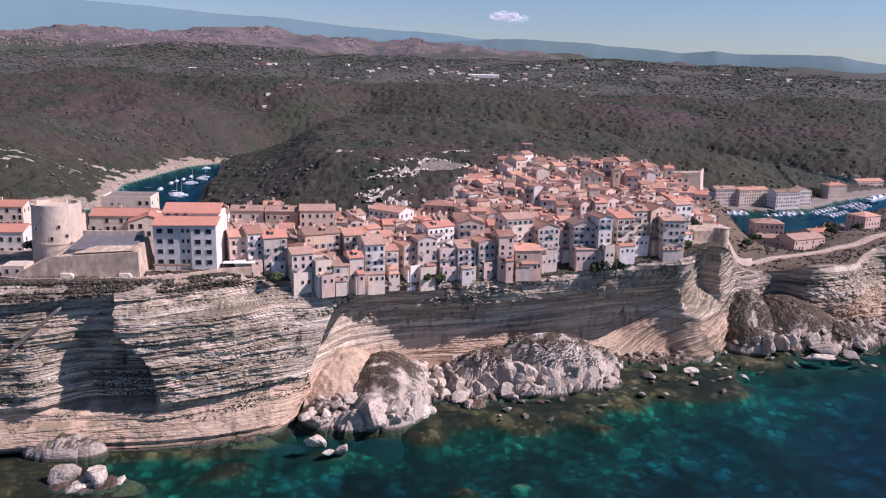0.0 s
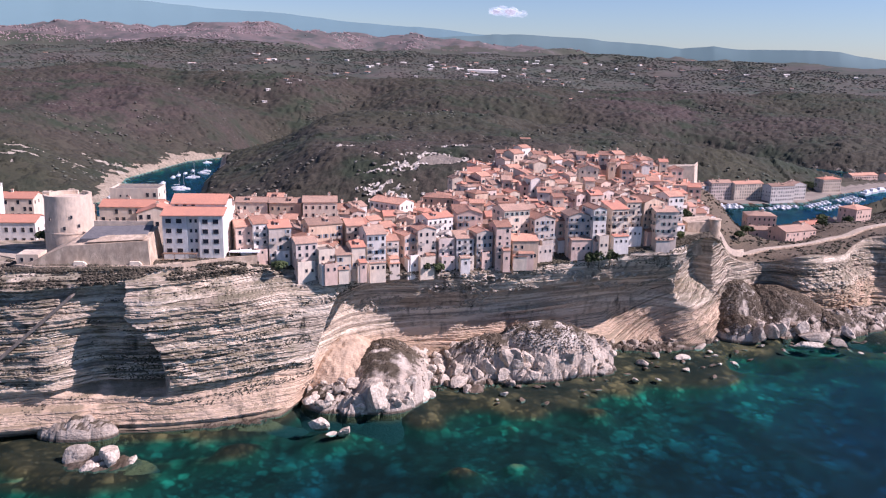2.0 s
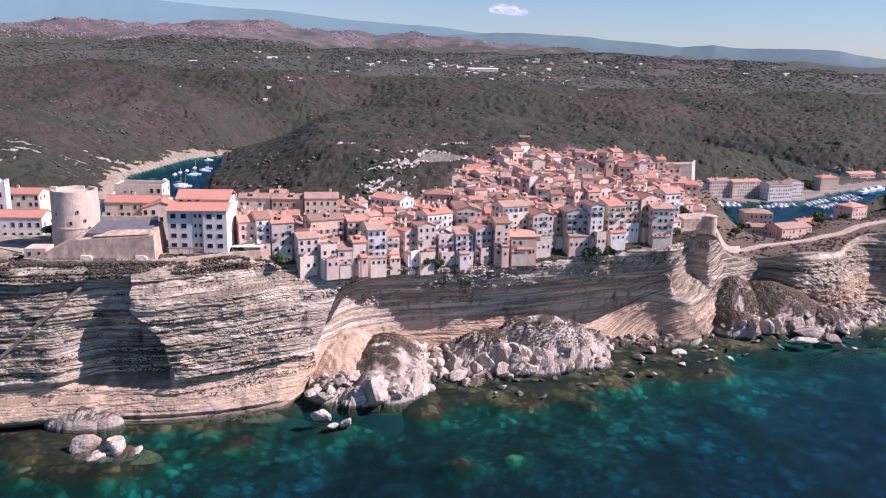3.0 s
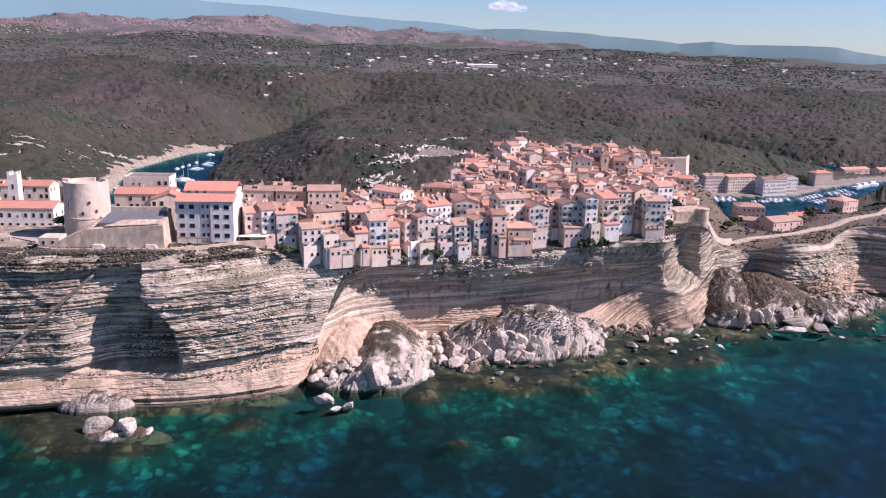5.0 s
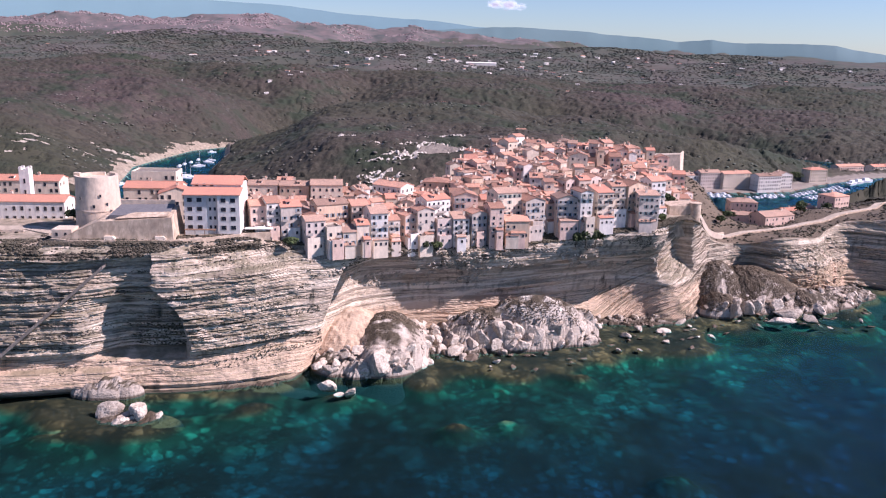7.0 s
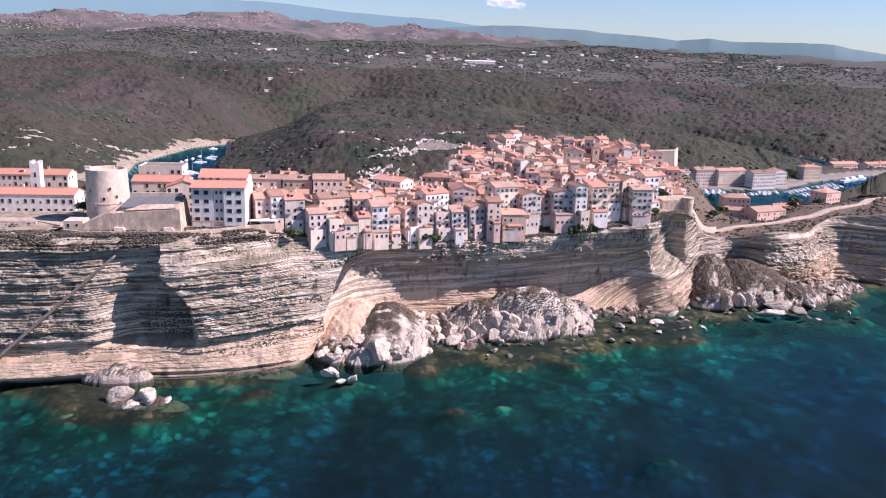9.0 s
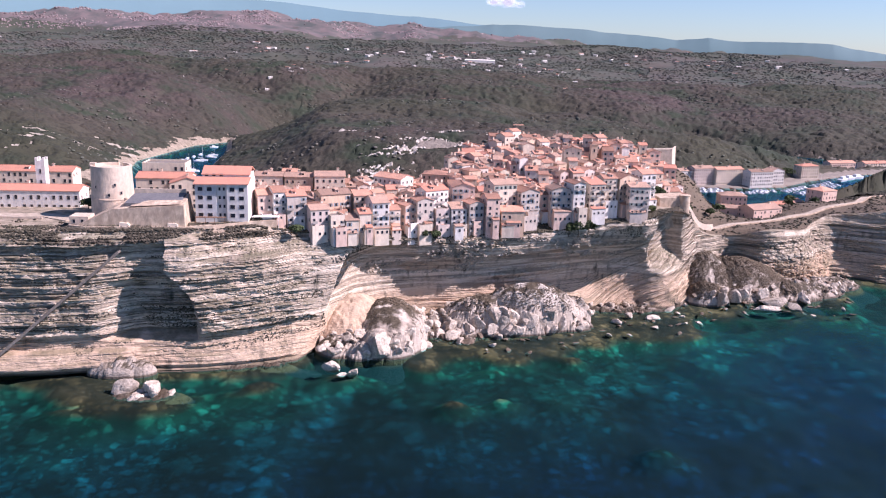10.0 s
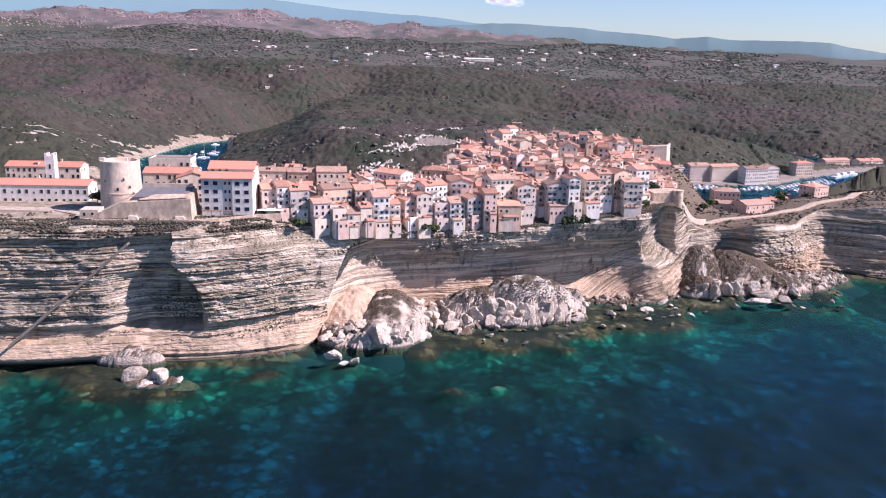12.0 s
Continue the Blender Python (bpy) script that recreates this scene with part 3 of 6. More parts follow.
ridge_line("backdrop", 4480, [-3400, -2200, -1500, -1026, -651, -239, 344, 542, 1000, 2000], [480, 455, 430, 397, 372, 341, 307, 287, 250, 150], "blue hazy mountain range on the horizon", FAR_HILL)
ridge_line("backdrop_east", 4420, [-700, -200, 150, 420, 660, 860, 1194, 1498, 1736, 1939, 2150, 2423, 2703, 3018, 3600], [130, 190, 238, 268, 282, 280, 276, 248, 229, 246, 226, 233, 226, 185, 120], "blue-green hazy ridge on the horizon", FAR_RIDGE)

# ---- cliff ----


def cells(x, y, seed):
    """Jittered cells over a plane: a random number for each cell, and how near its border is."""
    i, j = np.floor(x).astype(np.int64), np.floor(y).astype(np.int64)
    best, second, tag = np.full(np.shape(x), 9.0), np.full(np.shape(x), 9.0), np.zeros(np.shape(x))
    for a in (-1, 0, 1):
        for b in (-1, 0, 1):
            px, py = i + a + lattice(i + a, j + b, seed), j + b + lattice(i + a, j + b, seed + 7)
            d = np.hypot(x - px, y - py)
            near = d < best
            second = np.where(near, best, np.minimum(second, d))
            tag = np.where(near, lattice(i + a, j + b, seed + 13), tag)
            best = np.where(near, d, best)
    return tag, second - best


nu, nv = 2100, 230
s = np.linspace(0, ROWS_N, nu)
top, foot = curve_at(TOPS, s), curve_at(FEET, s)
tan = np.gradient((top + foot)[:, :2], axis=0)
tan /= np.linalg.norm(tan, axis=1)[:, None]
nrm = np.stack([tan[:, 1], -tan[:, 0]], -1)
arc = np.concatenate([[0], np.cumsum(np.linalg.norm(np.diff(0.5 * (top + foot)[:, :2], axis=0), axis=1))])
vv = np.linspace(0, 1, nv)[None, :]
CZ = -3 + vv * (top[:, 2:3] + 3)
A = np.repeat(arc[:, None], nv, 1)
TX = np.repeat(top[:, :1], nv, 1)
lift = (CZ / top[:, 2:3]).clip(0, 1)
plain = foot[:, None, :2] * (1 - lift[..., None]) + top[:, None, :2] * lift[..., None]
PX = plain[..., 0]

# outward swell of the face by height, at stations along the brink: scrub bank, shaded undercut, bench, wall, undercut, sloping lowest bed
SECTIONS = [(-112, (61.5, 0, 57.2, 5.0, 56.2, 5.4, 55.6, 3.6, 53, 4.0, 51.5, 5.0, 18, 2.8, 17.2, 2.8, 16.6, 0.2, 12, 0.2, 10.6, 0.6, 10, 3.4, 4.4, 5.2, 3.6, 5.0, 3.0, 0.2, -3, 0)),
            (-98, (61.5, 0, 57.2, 5.0, 56.2, 5.4, 55.6, 3.8, 53, 4.2, 51.5, 5.0, 18, 3.0, 17.2, 3.0, 16.6, 0.0, 12, 0.0, 3, 2.8, 2.4, 1.2, 1.5, 1.2, 1.0, 3.2, -3, 3.6)),
            (-55, (60.5, 0, 59.2, 1.6, 58.6, 0.6, 55.5, 0.8, 49, 10.5, 48, 10.6, 18, 5.4, 17.2, 5.3, 16.6, 1.8, 12, 1.4, 3, 3.0, 2.4, 1.2, 1.5, 1.2, 1.0, 2.8, -3, 3.4)),
            (-37, (57, 0, 56, 0.4, 47.5, 8.6, 46.5, 8.6, 18, 3.8, 17.2, 3.8, 16.6, 0.6, 12, 0.4, 3, 2.0, 2, 1.5, 1, 2.2, -3, 3)),
            (-14, (53, 0, 50, 1.5, 40, 1.8, 20, 1.0, 0, 0.5, -3, 0)), (-5, (51, 0, 48, 0.5, 45, -5, 40, -10, 34, -11, 24, -7, 14, -2, 4, 0, -3, 0)),
            (5, (48, 0, 46, 0, 43, -5, 38, -9, 30, -9, 22, -6, 12, -1, -3, 0)),
            (22, (48, 0, 45, 2.0, 38, 3.2, 33, 2.6, 28, 0, -3, 0)), (80, (48, 0, 45.5, 2.6, 40, 4.6, 36, 4.8, 34.5, 1.8, 26, 0.2, 24, 0.2, 23, 1.4, 20, -0.5, -3, 0)),
            (122, (51, 0, 48, 3.2, 38, 6.0, 36.5, 2.4, 24, -0.5, 15, -0.4, 7, 4.0, 0, 9.0, -3, 11)), (146, (53, 0, 50, 4.5, 42, 6.0, 37, 2.4, 27, 0.2, 18, 5.0, 10, 10, 2, 15, -3, 18)),
            (164, (55, 0, 50, 1, 40, 0, 32, 1, 22, 6.0, 10, 12, 2, 16, -3, 18)), (180, (50, 0, 46, 1.0, 38, 2.5, 28, 5.0, 18, 8.0, 8, 11, 2, 12, -3, 14)),
            (198, (36, 0, 32, 3, 20, 6, 8, 6, 0, 5, -3, 5)), (225, (36, 0, 20, 0, -3, 0)), (262, (36, 0, 33, 2.5, 28, 1.5, 22, 5, 10, 5, 0, 3, -3, 3)), (290, (38, 0, 34, 0.5, 24, 0.2, 20, 3.0, 9, 3.0, 4, 1, -3, 1)),
            (310, (42, 0, 34, 1.2, 33, 0.2, 24, 1.0, 23, 0, -3, 0))]
ZS = CZ - 0.055 * np.clip(TX + 80, 0, 45) * smooth(-14, -30, TX) * smooth(34, 24, CZ) * smooth(2, 9, CZ)
swells = np.stack([np.interp(ZS, q[-2::-2], q[:0:-2]) for _, q in SECTIONS], 0)
keys = np.array([k for k, _ in SECTIONS], float)
g = np.clip(np.searchsorted(keys, TX) - 1, 0, len(keys) - 2)
w = np.clip((TX - keys[g]) / (keys[g + 1] - keys[g]), 0, 1)
ii, jj = np.indices(TX.shape)
swell = swells[g, ii, jj] * (1 - w) + swells[g + 1, ii, jj] * w

# beds: courses of uneven thickness, each set forward or back, with open joints between
west = smooth(-20, -45, TX)
zz = CZ - 0.04 * np.maximum(TX + 80, 0) * west - 0.42 * np.clip(TX - 118, 0, 72) + 1.2 * fbm(A / 120, CZ / 60, 1.0, 2) + 0.12 * fbm(A / 9, CZ / 8, 3.0, 2)
zz = zz + 1.1 * (vnoise(A / 300, zz / 5, 2) - 0.5)


def courses(thick, run, seed):
    q = zz / thick
    k = np.floor(q)
    body = vnoise(A / run, k * 3.71 + seed, seed) - 0.5 + 0.6 * (vnoise(A / (run * 0.22), k * 5.3 + seed, seed + 4) - 0.5)
    gap = smooth(0.30, 0.0, q - k) * smooth(0.25, 0.55, vnoise(A / (run * 1.3), k * 2.9, seed + 9))
    return body, gap


b1, g1 = courses(3.1, 34, 1)
b2, g2 = courses(1.35, 24, 2)
b3, g3 = courses(0.66, 12, 3)
chunk, joint = cells(A / 4.2, zz / 1.7, 21)
sill = smooth(21, 17, CZ) * west
calm = 0.42 + 0.55 * smooth(115, 135, TX) * smooth(30, 20, CZ) + 0.70 * west + 0.55 * smooth(140, 175, TX) - 0.62 * sill + 0.35 * smooth(90, 40, TX) * smooth(34, 42, CZ) * (1 - west)
patch = 0.35 + 1.3 * vnoise(A / 30, CZ / 7, 6)
layer = patch * (1 + 0.35 * west) * (1.0 * b1 + 0.75 * b2 + 0.45 * b3 - 0.55 * g1 - 0.42 * g2 - 0.22 * g3 + 0.22 * (chunk - 0.5) - 0.12 * smooth(0.2, 0, joint)) + 0.16 * fbm(A / 2.2, CZ / 1.2, 12.0, 3)
crack = 1.25 * fbm(A / 24, CZ / 40, 2.0, 2) + 0.32 * fbm(A / 5, CZ / 4, 5.0, 4)
push = swell + calm * layer + (0.45 + 0.55 * calm) * crack - 0.6 * foot[:, 2:3] * np.sin(np.pi * lift ** 0.8)
# broken white rim below the houses, and the knobbly eastern buttress
tag, border = cells(A / 3.0, CZ / 1.5, 5)
rim = smooth(-14, 8, TX) * smooth(92, 74, TX) * smooth(33, 41, CZ) * smooth(0.25, 0.6, vnoise(A / 16, CZ / 7, 15))
knobs = smooth(228, 236, TX) * smooth(302, 292, TX) * smooth(34, 29, CZ)
push = push + rim * (2.2 * (tag - 0.5) - 0.7 * smooth(0.25, 0, border)) + knobs * (1.5 * (tag - 0.5) - 0.6 * smooth(0.3, 0, border))
# deep shaded alcove under the fort, narrower above
edge_x = np.interp(CZ, [15, 26, 36, 42, 46, 60], [-77.5, -78.5, -83, -87.5, -91, -91.5]) + 0.8 * fbm(CZ / 4, A / 30, 3.0, 3)
deep_in = np.interp(CZ, [13, 16, 38, 44, 55, 57, 59], [0, 10, 10, 6.5, 5.0, 2.0, 0])
push = push - deep_in * smooth(0.4, -0.6, PX - edge_x) * smooth(-121, -101, PX + 1.2 * fbm(CZ / 6, A / 20, 8.0, 2))
# dark chimney beside the bastion's buttress
push = push - np.interp(CZ, [20, 30, 47, 53], [0, 8.5, 8.5, 4]) * smooth(155, 159, TX + 0.12 * CZ - 4) * smooth(177.5, 176.0, TX)
push = push * smooth(1.0, 0.985, vv)
xy = plain + nrm[:, None, :] * push[..., None]
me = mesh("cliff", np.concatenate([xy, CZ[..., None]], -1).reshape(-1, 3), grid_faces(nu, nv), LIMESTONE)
tagged(new("cliff", me), "layered pale limestone sea cliff with dark ledges", "cliff", kind="structure")

# ---- rocky apron at the cliff's foot: centre, radii, height, fullness ----
DOMES = [(6, 27, 19, 31, 20.5, 0.46), (0, 3, 7.5, 7, 15, 0.3), (11, 9, 9, 9, 12, 0.35), (-15, 10, 15, 14, 10, 0.5), (-9, 0, 6, 6, 9, 0.4), (34, 47, 22, 12, 9, 0.5)]
MASSES = [(57, 44, 25, 13.5, 19, 0.32), (79, 45, 27, 14, 25.5, 0.36), (99, 51, 15, 13, 18, 0.4), (44, 38, 16, 12, 9, 0.5), (70, 36, 24, 9, 10, 0.4), (94, 42, 20, 9, 8, 0.5)]
SHELVES = [(140, 74, 34, 11, 4, 0.6), (165, 86, 18, 12, 6, 0.6), (40, 30, 34, 12, 4.2, 0.6)]
EAST_MOUNDS = [(196, 113, 30, 33, 28, 1.15), (193, 90, 15, 14, 14, 0.6), (220, 113, 42, 31, 23, 1.0), (248, 105, 28, 22, 12, 0.8), (264, 110, 27, 18, 9, 0.6), (288, 122, 22, 15, 8, 0.6)]
WEST_LEDGES = [(-66, -8, 30, 8, 4, 0.6), (-110, -18.5, 15, 6.5, 10, 0.3), (-93, -41, 17, 8, 4.0, 0.6)]
MOUNDS = DOMES + MASSES + SHELVES + EAST_MOUNDS + WEST_LEDGES


def apron(x, y):
    h = np.full(np.shape(x), -30.0)
    for mx, my, rx, ry, mz, full in MOUNDS:
        r2 = ((x - mx) / rx) ** 2 + ((y - my) / ry) ** 2
        h = np.maximum(h, np.where(r2 < 1, mz * np.clip(1 - r2, 0, 1) ** full - 2.5, -2.5 - 9 * (np.sqrt(r2) - 1)))
    wx, wy = x + 2.0 * fbm(x / 9, y / 9, 1.0, 2), y + 2.0 * fbm(x / 9, y / 9, 4.0, 2)
    tag, border = cells(wx / 8.5, wy / 4.5, 3)
    tag2, border2 = cells(wx / 2.6, wy / 1.8, 8)
    crown = np.maximum(smooth(np.where(x < 27, 9, 13.0), np.where(x < 27, 12, 16.5), h), smooth(176, 182, x) * smooth(3.5, 9, h + 5 * (vnoise(x / 9, y / 9, 14) - 0.5)))
    rocky = (0.35 + 0.65 * smooth(-22, -12, x) * smooth(118, 108, x)) * (1 - 0.9 * crown)
    blocks = 3.8 * (tag - 0.5) - 1.6 * smooth(0.22, 0, border) + 1.6 * (tag2 - 0.5) - 0.7 * smooth(0.25, 0, border2)
    return h + (rocky * blocks + 0.5 * fbm(x / 2.2, y / 2.2, 5.0, 3)) * smooth(-2.4, 0, h)


gx, gy = np.meshgrid(np.arange(-170, 320, 0.8), np.arange(-58, 150, 0.8), indexing="ij")
gz = apron(gx, gy)
keep = (np.maximum(np.maximum(gz[:-1, :-1], gz[1:, 1:]), np.maximum(gz[1:, :-1], gz[:-1, 1:])) > -10).reshape(-1)
used, inv = np.unique(np.array(grid_faces(*gx.shape))[keep], return_inverse=True)
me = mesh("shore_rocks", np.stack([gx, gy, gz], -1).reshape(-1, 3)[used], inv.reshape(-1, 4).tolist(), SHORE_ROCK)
tagged(new("shore_rocks", me), "domed rock slabs and rubble at the waterline", "rocks", kind="structure")

# smooth tan slab that climbs from the water to the dome
gx, gy = np.meshgrid(np.arange(-44, 14, 0.7), np.arange(2, 64, 0.7), indexing="ij")
r2 = ((gx + 14) / 26) ** 2 + ((gy - 34) / 27) ** 2
gz = 21.5 * np.clip(1 - r2, 0, 1) ** 0.75 - 2.0 - 3 * np.clip(r2 - 1, 0, 9) + 0.5 * fbm(gx / 7, gy / 7, 2.0, 3) + 1.1 * (vnoise(gx / 12 + gy / 30, gy / 2.6 - gx / 3.4, 3) - 0.5) + 0.5 * fbm(gx / 2, gy / 2, 7.0, 3)
tagged(new("shore_slab", mesh("shore_slab", np.stack([gx, gy, gz], -1).reshape(-1, 3), grid_faces(*gx.shape), TAN_SLAB)), "smooth tan limestone slab sloping into the sea", "rocks", kind="structure")

# ---- fort, tower and houses ----
rng = random.Random(7)
_cache = {}


def window_mesh(w, h, style):
    """A framed window with sill, its back on the wall at y = 0 and its front towards -y."""
    key = ("win", w, h, style)
    if key not in _cache:
        b = Build()
        rings = [(0.10, 0.02, 0), (0.10, -0.10, 0), (0.0, -0.10, 0), (0.0, -0.015, 0)]
        v = [(sx * (w / 2 + e), yy, (h + e) if up else -e) for e, yy, _ in rings for sx, up in ((-1, 0), (1, 0), (1, 1), (-1, 1))]
        for k in range(3):
            b.add([], []) if k else b.add(v, [])
            b.f += [(4 * k + i, 4 * k + (i + 1) % 4, 4 * k + 4 + (i + 1) % 4, 4 * k + 4 + i) for i in range(4)]
            b.i += [0] * 4
        b.f.append((12, 13, 14, 15))
        b.i.append(1)
        _cache[key] = b.done("window", [TRIM, PANE])
    return _cache[key]


def shutter_mesh(w, h, kind):
    key = ("shut", w, h, kind)
    if key not in _cache:
        b = Build().box(0, -0.10, -0.05, w / 2, -0.03, h + 0.05)
        _cache[key] = b.done("shutter", [SHUTTERS[kind]])
    return _cache[key]


def balcony_mesh(w):
    key = ("balc", w)
    if key not in _cache:
        b = Build()
        b.box(-w / 2, -1.2, -0.18, w / 2, 0, 0, 0)
        b.box(-w / 2, -1.2, 0, w / 2, -1.1, 0.95, 0)
        _cache[key] = b.done("balcony", [TRIM, METAL])
    return _cache[key]


def chimney_mesh():
    if "chim" not in _cache:
        b = Build()
        b.box(-0.4, -0.3, -1.0, 0.4, 0.3, 1.1, 0)
        b.box(-0.5, -0.4, 1.1, 0.5, 0.4, 1.25, 0)
        b.box(-0.3, -0.2, 1.25, 0.3, 0.2, 1.5, 1)
        _cache["chim"] = b.done("chimney", [WALLS[0], ROOF])
    return _cache["chim"]


def facade(owner, length, height, place, style, rnd, storey=3.2, shutters=None, w=0.95, h=1.5, skip=0.12, pitch=2.7, balconies=0.0, first=0):
    """Windows over a wall of that length and height; place(u) gives the pose at u along it."""
    floors = max(1, int(height / storey))
    bays = max(1, int((length - 0.8) / pitch))
    for f in range(min(first, floors - 1), floors):
        for k in range(bays):
            if rnd.random() < skip:
                continue
            u = (k + 0.5) * length / bays - length / 2 + rnd.uniform(-0.12, 0.12)
            ww, hh = (w, h) if rnd.random() > 0.15 else (0.7, 0.9)
            m = place(u) @ Matrix.Translation((0, 0, 0.9 + f * (height - 0.4) / floors))
            win = part("window", window_mesh(ww, hh, 0), owner, at=m)
            if shutters is not None and ww == w and rnd.random() < 0.85:
                part("shutter", shutter_mesh(ww, hh, shutters), win, at=Matrix.Translation((ww / 2 + 0.12, 0, 0)))
                part("shutter", shutter_mesh(ww, hh, shutters), win, at=Matrix.Translation((-ww / 2 - 0.12 - ww / 2, 0, 0)))
            if rnd.random() < balconies:
                part("balcony", balcony_mesh(2.4), owner, at=m @ Matrix.Translation((0, 0, -0.35)))


def house(x0, x1, y, z0, z1, deep, wall, roof="x", turn=0.0, label="", roof_mat=None, seed=0, shutters=None, skip=0.24, balconies=0.0, group="houses of the old town",
          sides=True, storey=3.2, slope=0.33, name="house", chimneys=1, sink=5.0, pitch=2.7, first=0, annex=False, win=(0.95, 1.5)):
    """A house whose front wall runs from x0 to x1 at y, from z0 to its eaves at z1; roof: ridge along x or y, hip, shed or flat."""
    rnd = random.Random(seed * 131 + int(x0 * 7 + y))
    w, h = x1 - x0, z1 - z0
    own = thing(name, pose((x0 + x1) / 2, y, z0, 0, 0, turn), label, "house", group)
    a = w / 2
    b = Build()
    rise = {"x": deep / 2 * slope, "y": a * slope, "shed": deep * slope * 0.6, "hip": min(a, deep / 2) * slope}.get(roof, 0)
    b.box(-a, 0, -sink, a, deep, h)
    rm = roof_mat or rnd.choice([ROOF, ROOF, ROOF, ROOF_NEW, ROOF_OLD, ROOF_OLD])
    r = Build()
    e, th = 0.35, 0.28
    if roof == "x":
        b.add([(-a, 0, h), (-a, deep, h), (-a, deep / 2, h + rise), (a, 0, h), (a, deep, h), (a, deep / 2, h + rise)], [(0, 2, 1), (3, 4, 5), (0, 3, 5, 2), (1, 2, 5, 4)])
        lo = h - e * slope + th + 0.02
        r.slab([(-a - e, -e, lo), (a + e, -e, lo), (a + e, deep / 2, h + rise + th), (-a - e, deep / 2, h + rise + th)], th)
        r.slab([(a + e, deep + e, lo), (-a - e, deep + e, lo), (-a - e, deep / 2, h + rise + th), (a + e, deep / 2, h + rise + th)], th)
        r.box(-a - e, deep / 2 - 0.18, h + rise + th - 0.05, a + e, deep / 2 + 0.18, h + rise + th + 0.12)
    elif roof == "y":
        b.add([(-a, 0, h), (a, 0, h), (0, 0, h + rise), (-a, deep, h), (a, deep, h), (0, deep, h + rise)], [(0, 1, 2), (3, 5, 4), (0, 2, 5, 3), (1, 4, 5, 2)])
        lo = h - e * slope + th + 0.02
        r.slab([(-a - e, deep + e, lo), (-a - e, -e, lo), (0, -e, h + rise + th), (0, deep + e, h + rise + th)], th)
        r.slab([(a + e, -e, lo), (a + e, deep + e, lo), (0, deep + e, h + rise + th), (0, -e, h + rise + th)], th)
        r.box(-0.18, -e, h + rise + th - 0.05, 0.18, deep + e, h + rise + th + 0.12)
    elif roof == "shed":
        b.add([(-a, 0, h), (a, 0, h), (a, deep, h), (-a, deep, h), (a, deep, h + rise), (-a, deep, h + rise)], [(0, 1, 4, 5), (1, 2, 4), (0, 5, 3), (2, 3, 5, 4)])
        r.slab([(-a - e, -e, h - 0.06 + th), (a + e, -e, h - 0.06 + th), (a + e, deep + e, h + rise + th + 0.1), (-a - e, deep + e, h + rise + th + 0.1)], th)
    elif roof == "hip":
        i = min(a, deep / 2)
        lo = h + 0.05
        p = [(-a - e, -e, lo), (a + e, -e, lo), (a + e, deep + e, lo), (-a - e, deep + e, lo)]
        q = [(-a + i, deep / 2 if a >= deep / 2 else i, h + rise), (a - i, deep / 2 if a >= deep / 2 else deep - i, h + rise)]
        low = [(px, py, pz - 0.22) for px, py, pz in p]
        if a >= deep / 2:
            r.add(p + q + low, [(0, 1, 5, 4), (1, 2, 5), (2, 3, 4, 5), (3, 0, 4), (0, 6, 7, 1), (1, 7, 8, 2), (2, 8, 9, 3), (3, 9, 6, 0), (9, 8, 7, 6)])
        else:
            r.add(p + q + low, [(0, 1, 4), (1, 2, 5, 4), (2, 3, 5), (3, 0, 4, 5), (0, 6, 7, 1), (1, 7, 8, 2), (2, 8, 9, 3), (3, 9, 6, 0), (9, 8, 7, 6)])
    else:
        for q in ((-a, 0, a, 0.3), (-a, deep - 0.3, a, deep), (-a, 0.3, -a + 0.3, deep - 0.3), (a - 0.3, 0.3, a, deep - 0.3)):
            b.box(q[0], q[1], h, q[2], q[3], h + 0.9)
        r.box(-a + 0.3, 0.3, h, a - 0.3, deep - 0.3, h + 0.12)
    part("wall", b.done("wall", [WALLS[wall] if isinstance(wall, int) else wall]), own)
    part("roof", r.done("roof", [rm if roof != "flat" else QUAY]), own)
    if annex:
        for _ in range(rnd.choice([1, 1, 2, 2])):
            aw, ad, ah = rnd.uniform(0.45, 0.95) * w, rnd.uniform(1.2, 3.6), rnd.uniform(0.08, 0.38) * h
            ax = rnd.uniform(-a + aw / 2, a - aw / 2)
            ab = Build().box(-aw / 2, -ad, -sink, aw / 2, 0.05, ah)
            if rnd.random() < 0.5:
                for q in ((-aw / 2, -ad, aw / 2, -ad + 0.2), (-aw / 2, -ad + 0.2, -aw / 2 + 0.2, 0), (aw / 2 - 0.2, -ad + 0.2, aw / 2, 0)):
                    ab.box(q[0], q[1], ah, q[2], q[3], ah + 0.9)
            else:
                ab.slab([(-aw / 2 - 0.2, -ad - 0.3, ah + 0.2), (aw / 2 + 0.2, -ad - 0.3, ah + 0.2), (aw / 2 + 0.2, 0, ah + 1.0), (-aw / 2 - 0.2, 0, ah + 1.0)], 0.22, 1)
            box_ = part("annex", ab.done("annex", [WALLS[rnd.choice([0, 1, 2, wall if isinstance(wall, int) else 0])], rm]), own, at=pose(ax, 0, 0))
            facade(box_, aw, ah, lambda u: pose(u, -ad, 0), 0, rnd, storey, None, w=0.9, h=1.3, skip=0.2, pitch=2.0)
    facade(own, w, h, lambda u: pose(u, 0, 0), 0, rnd, storey, shutters, skip=skip, balconies=balconies, pitch=pitch, first=first, w=win[0], h=win[1])
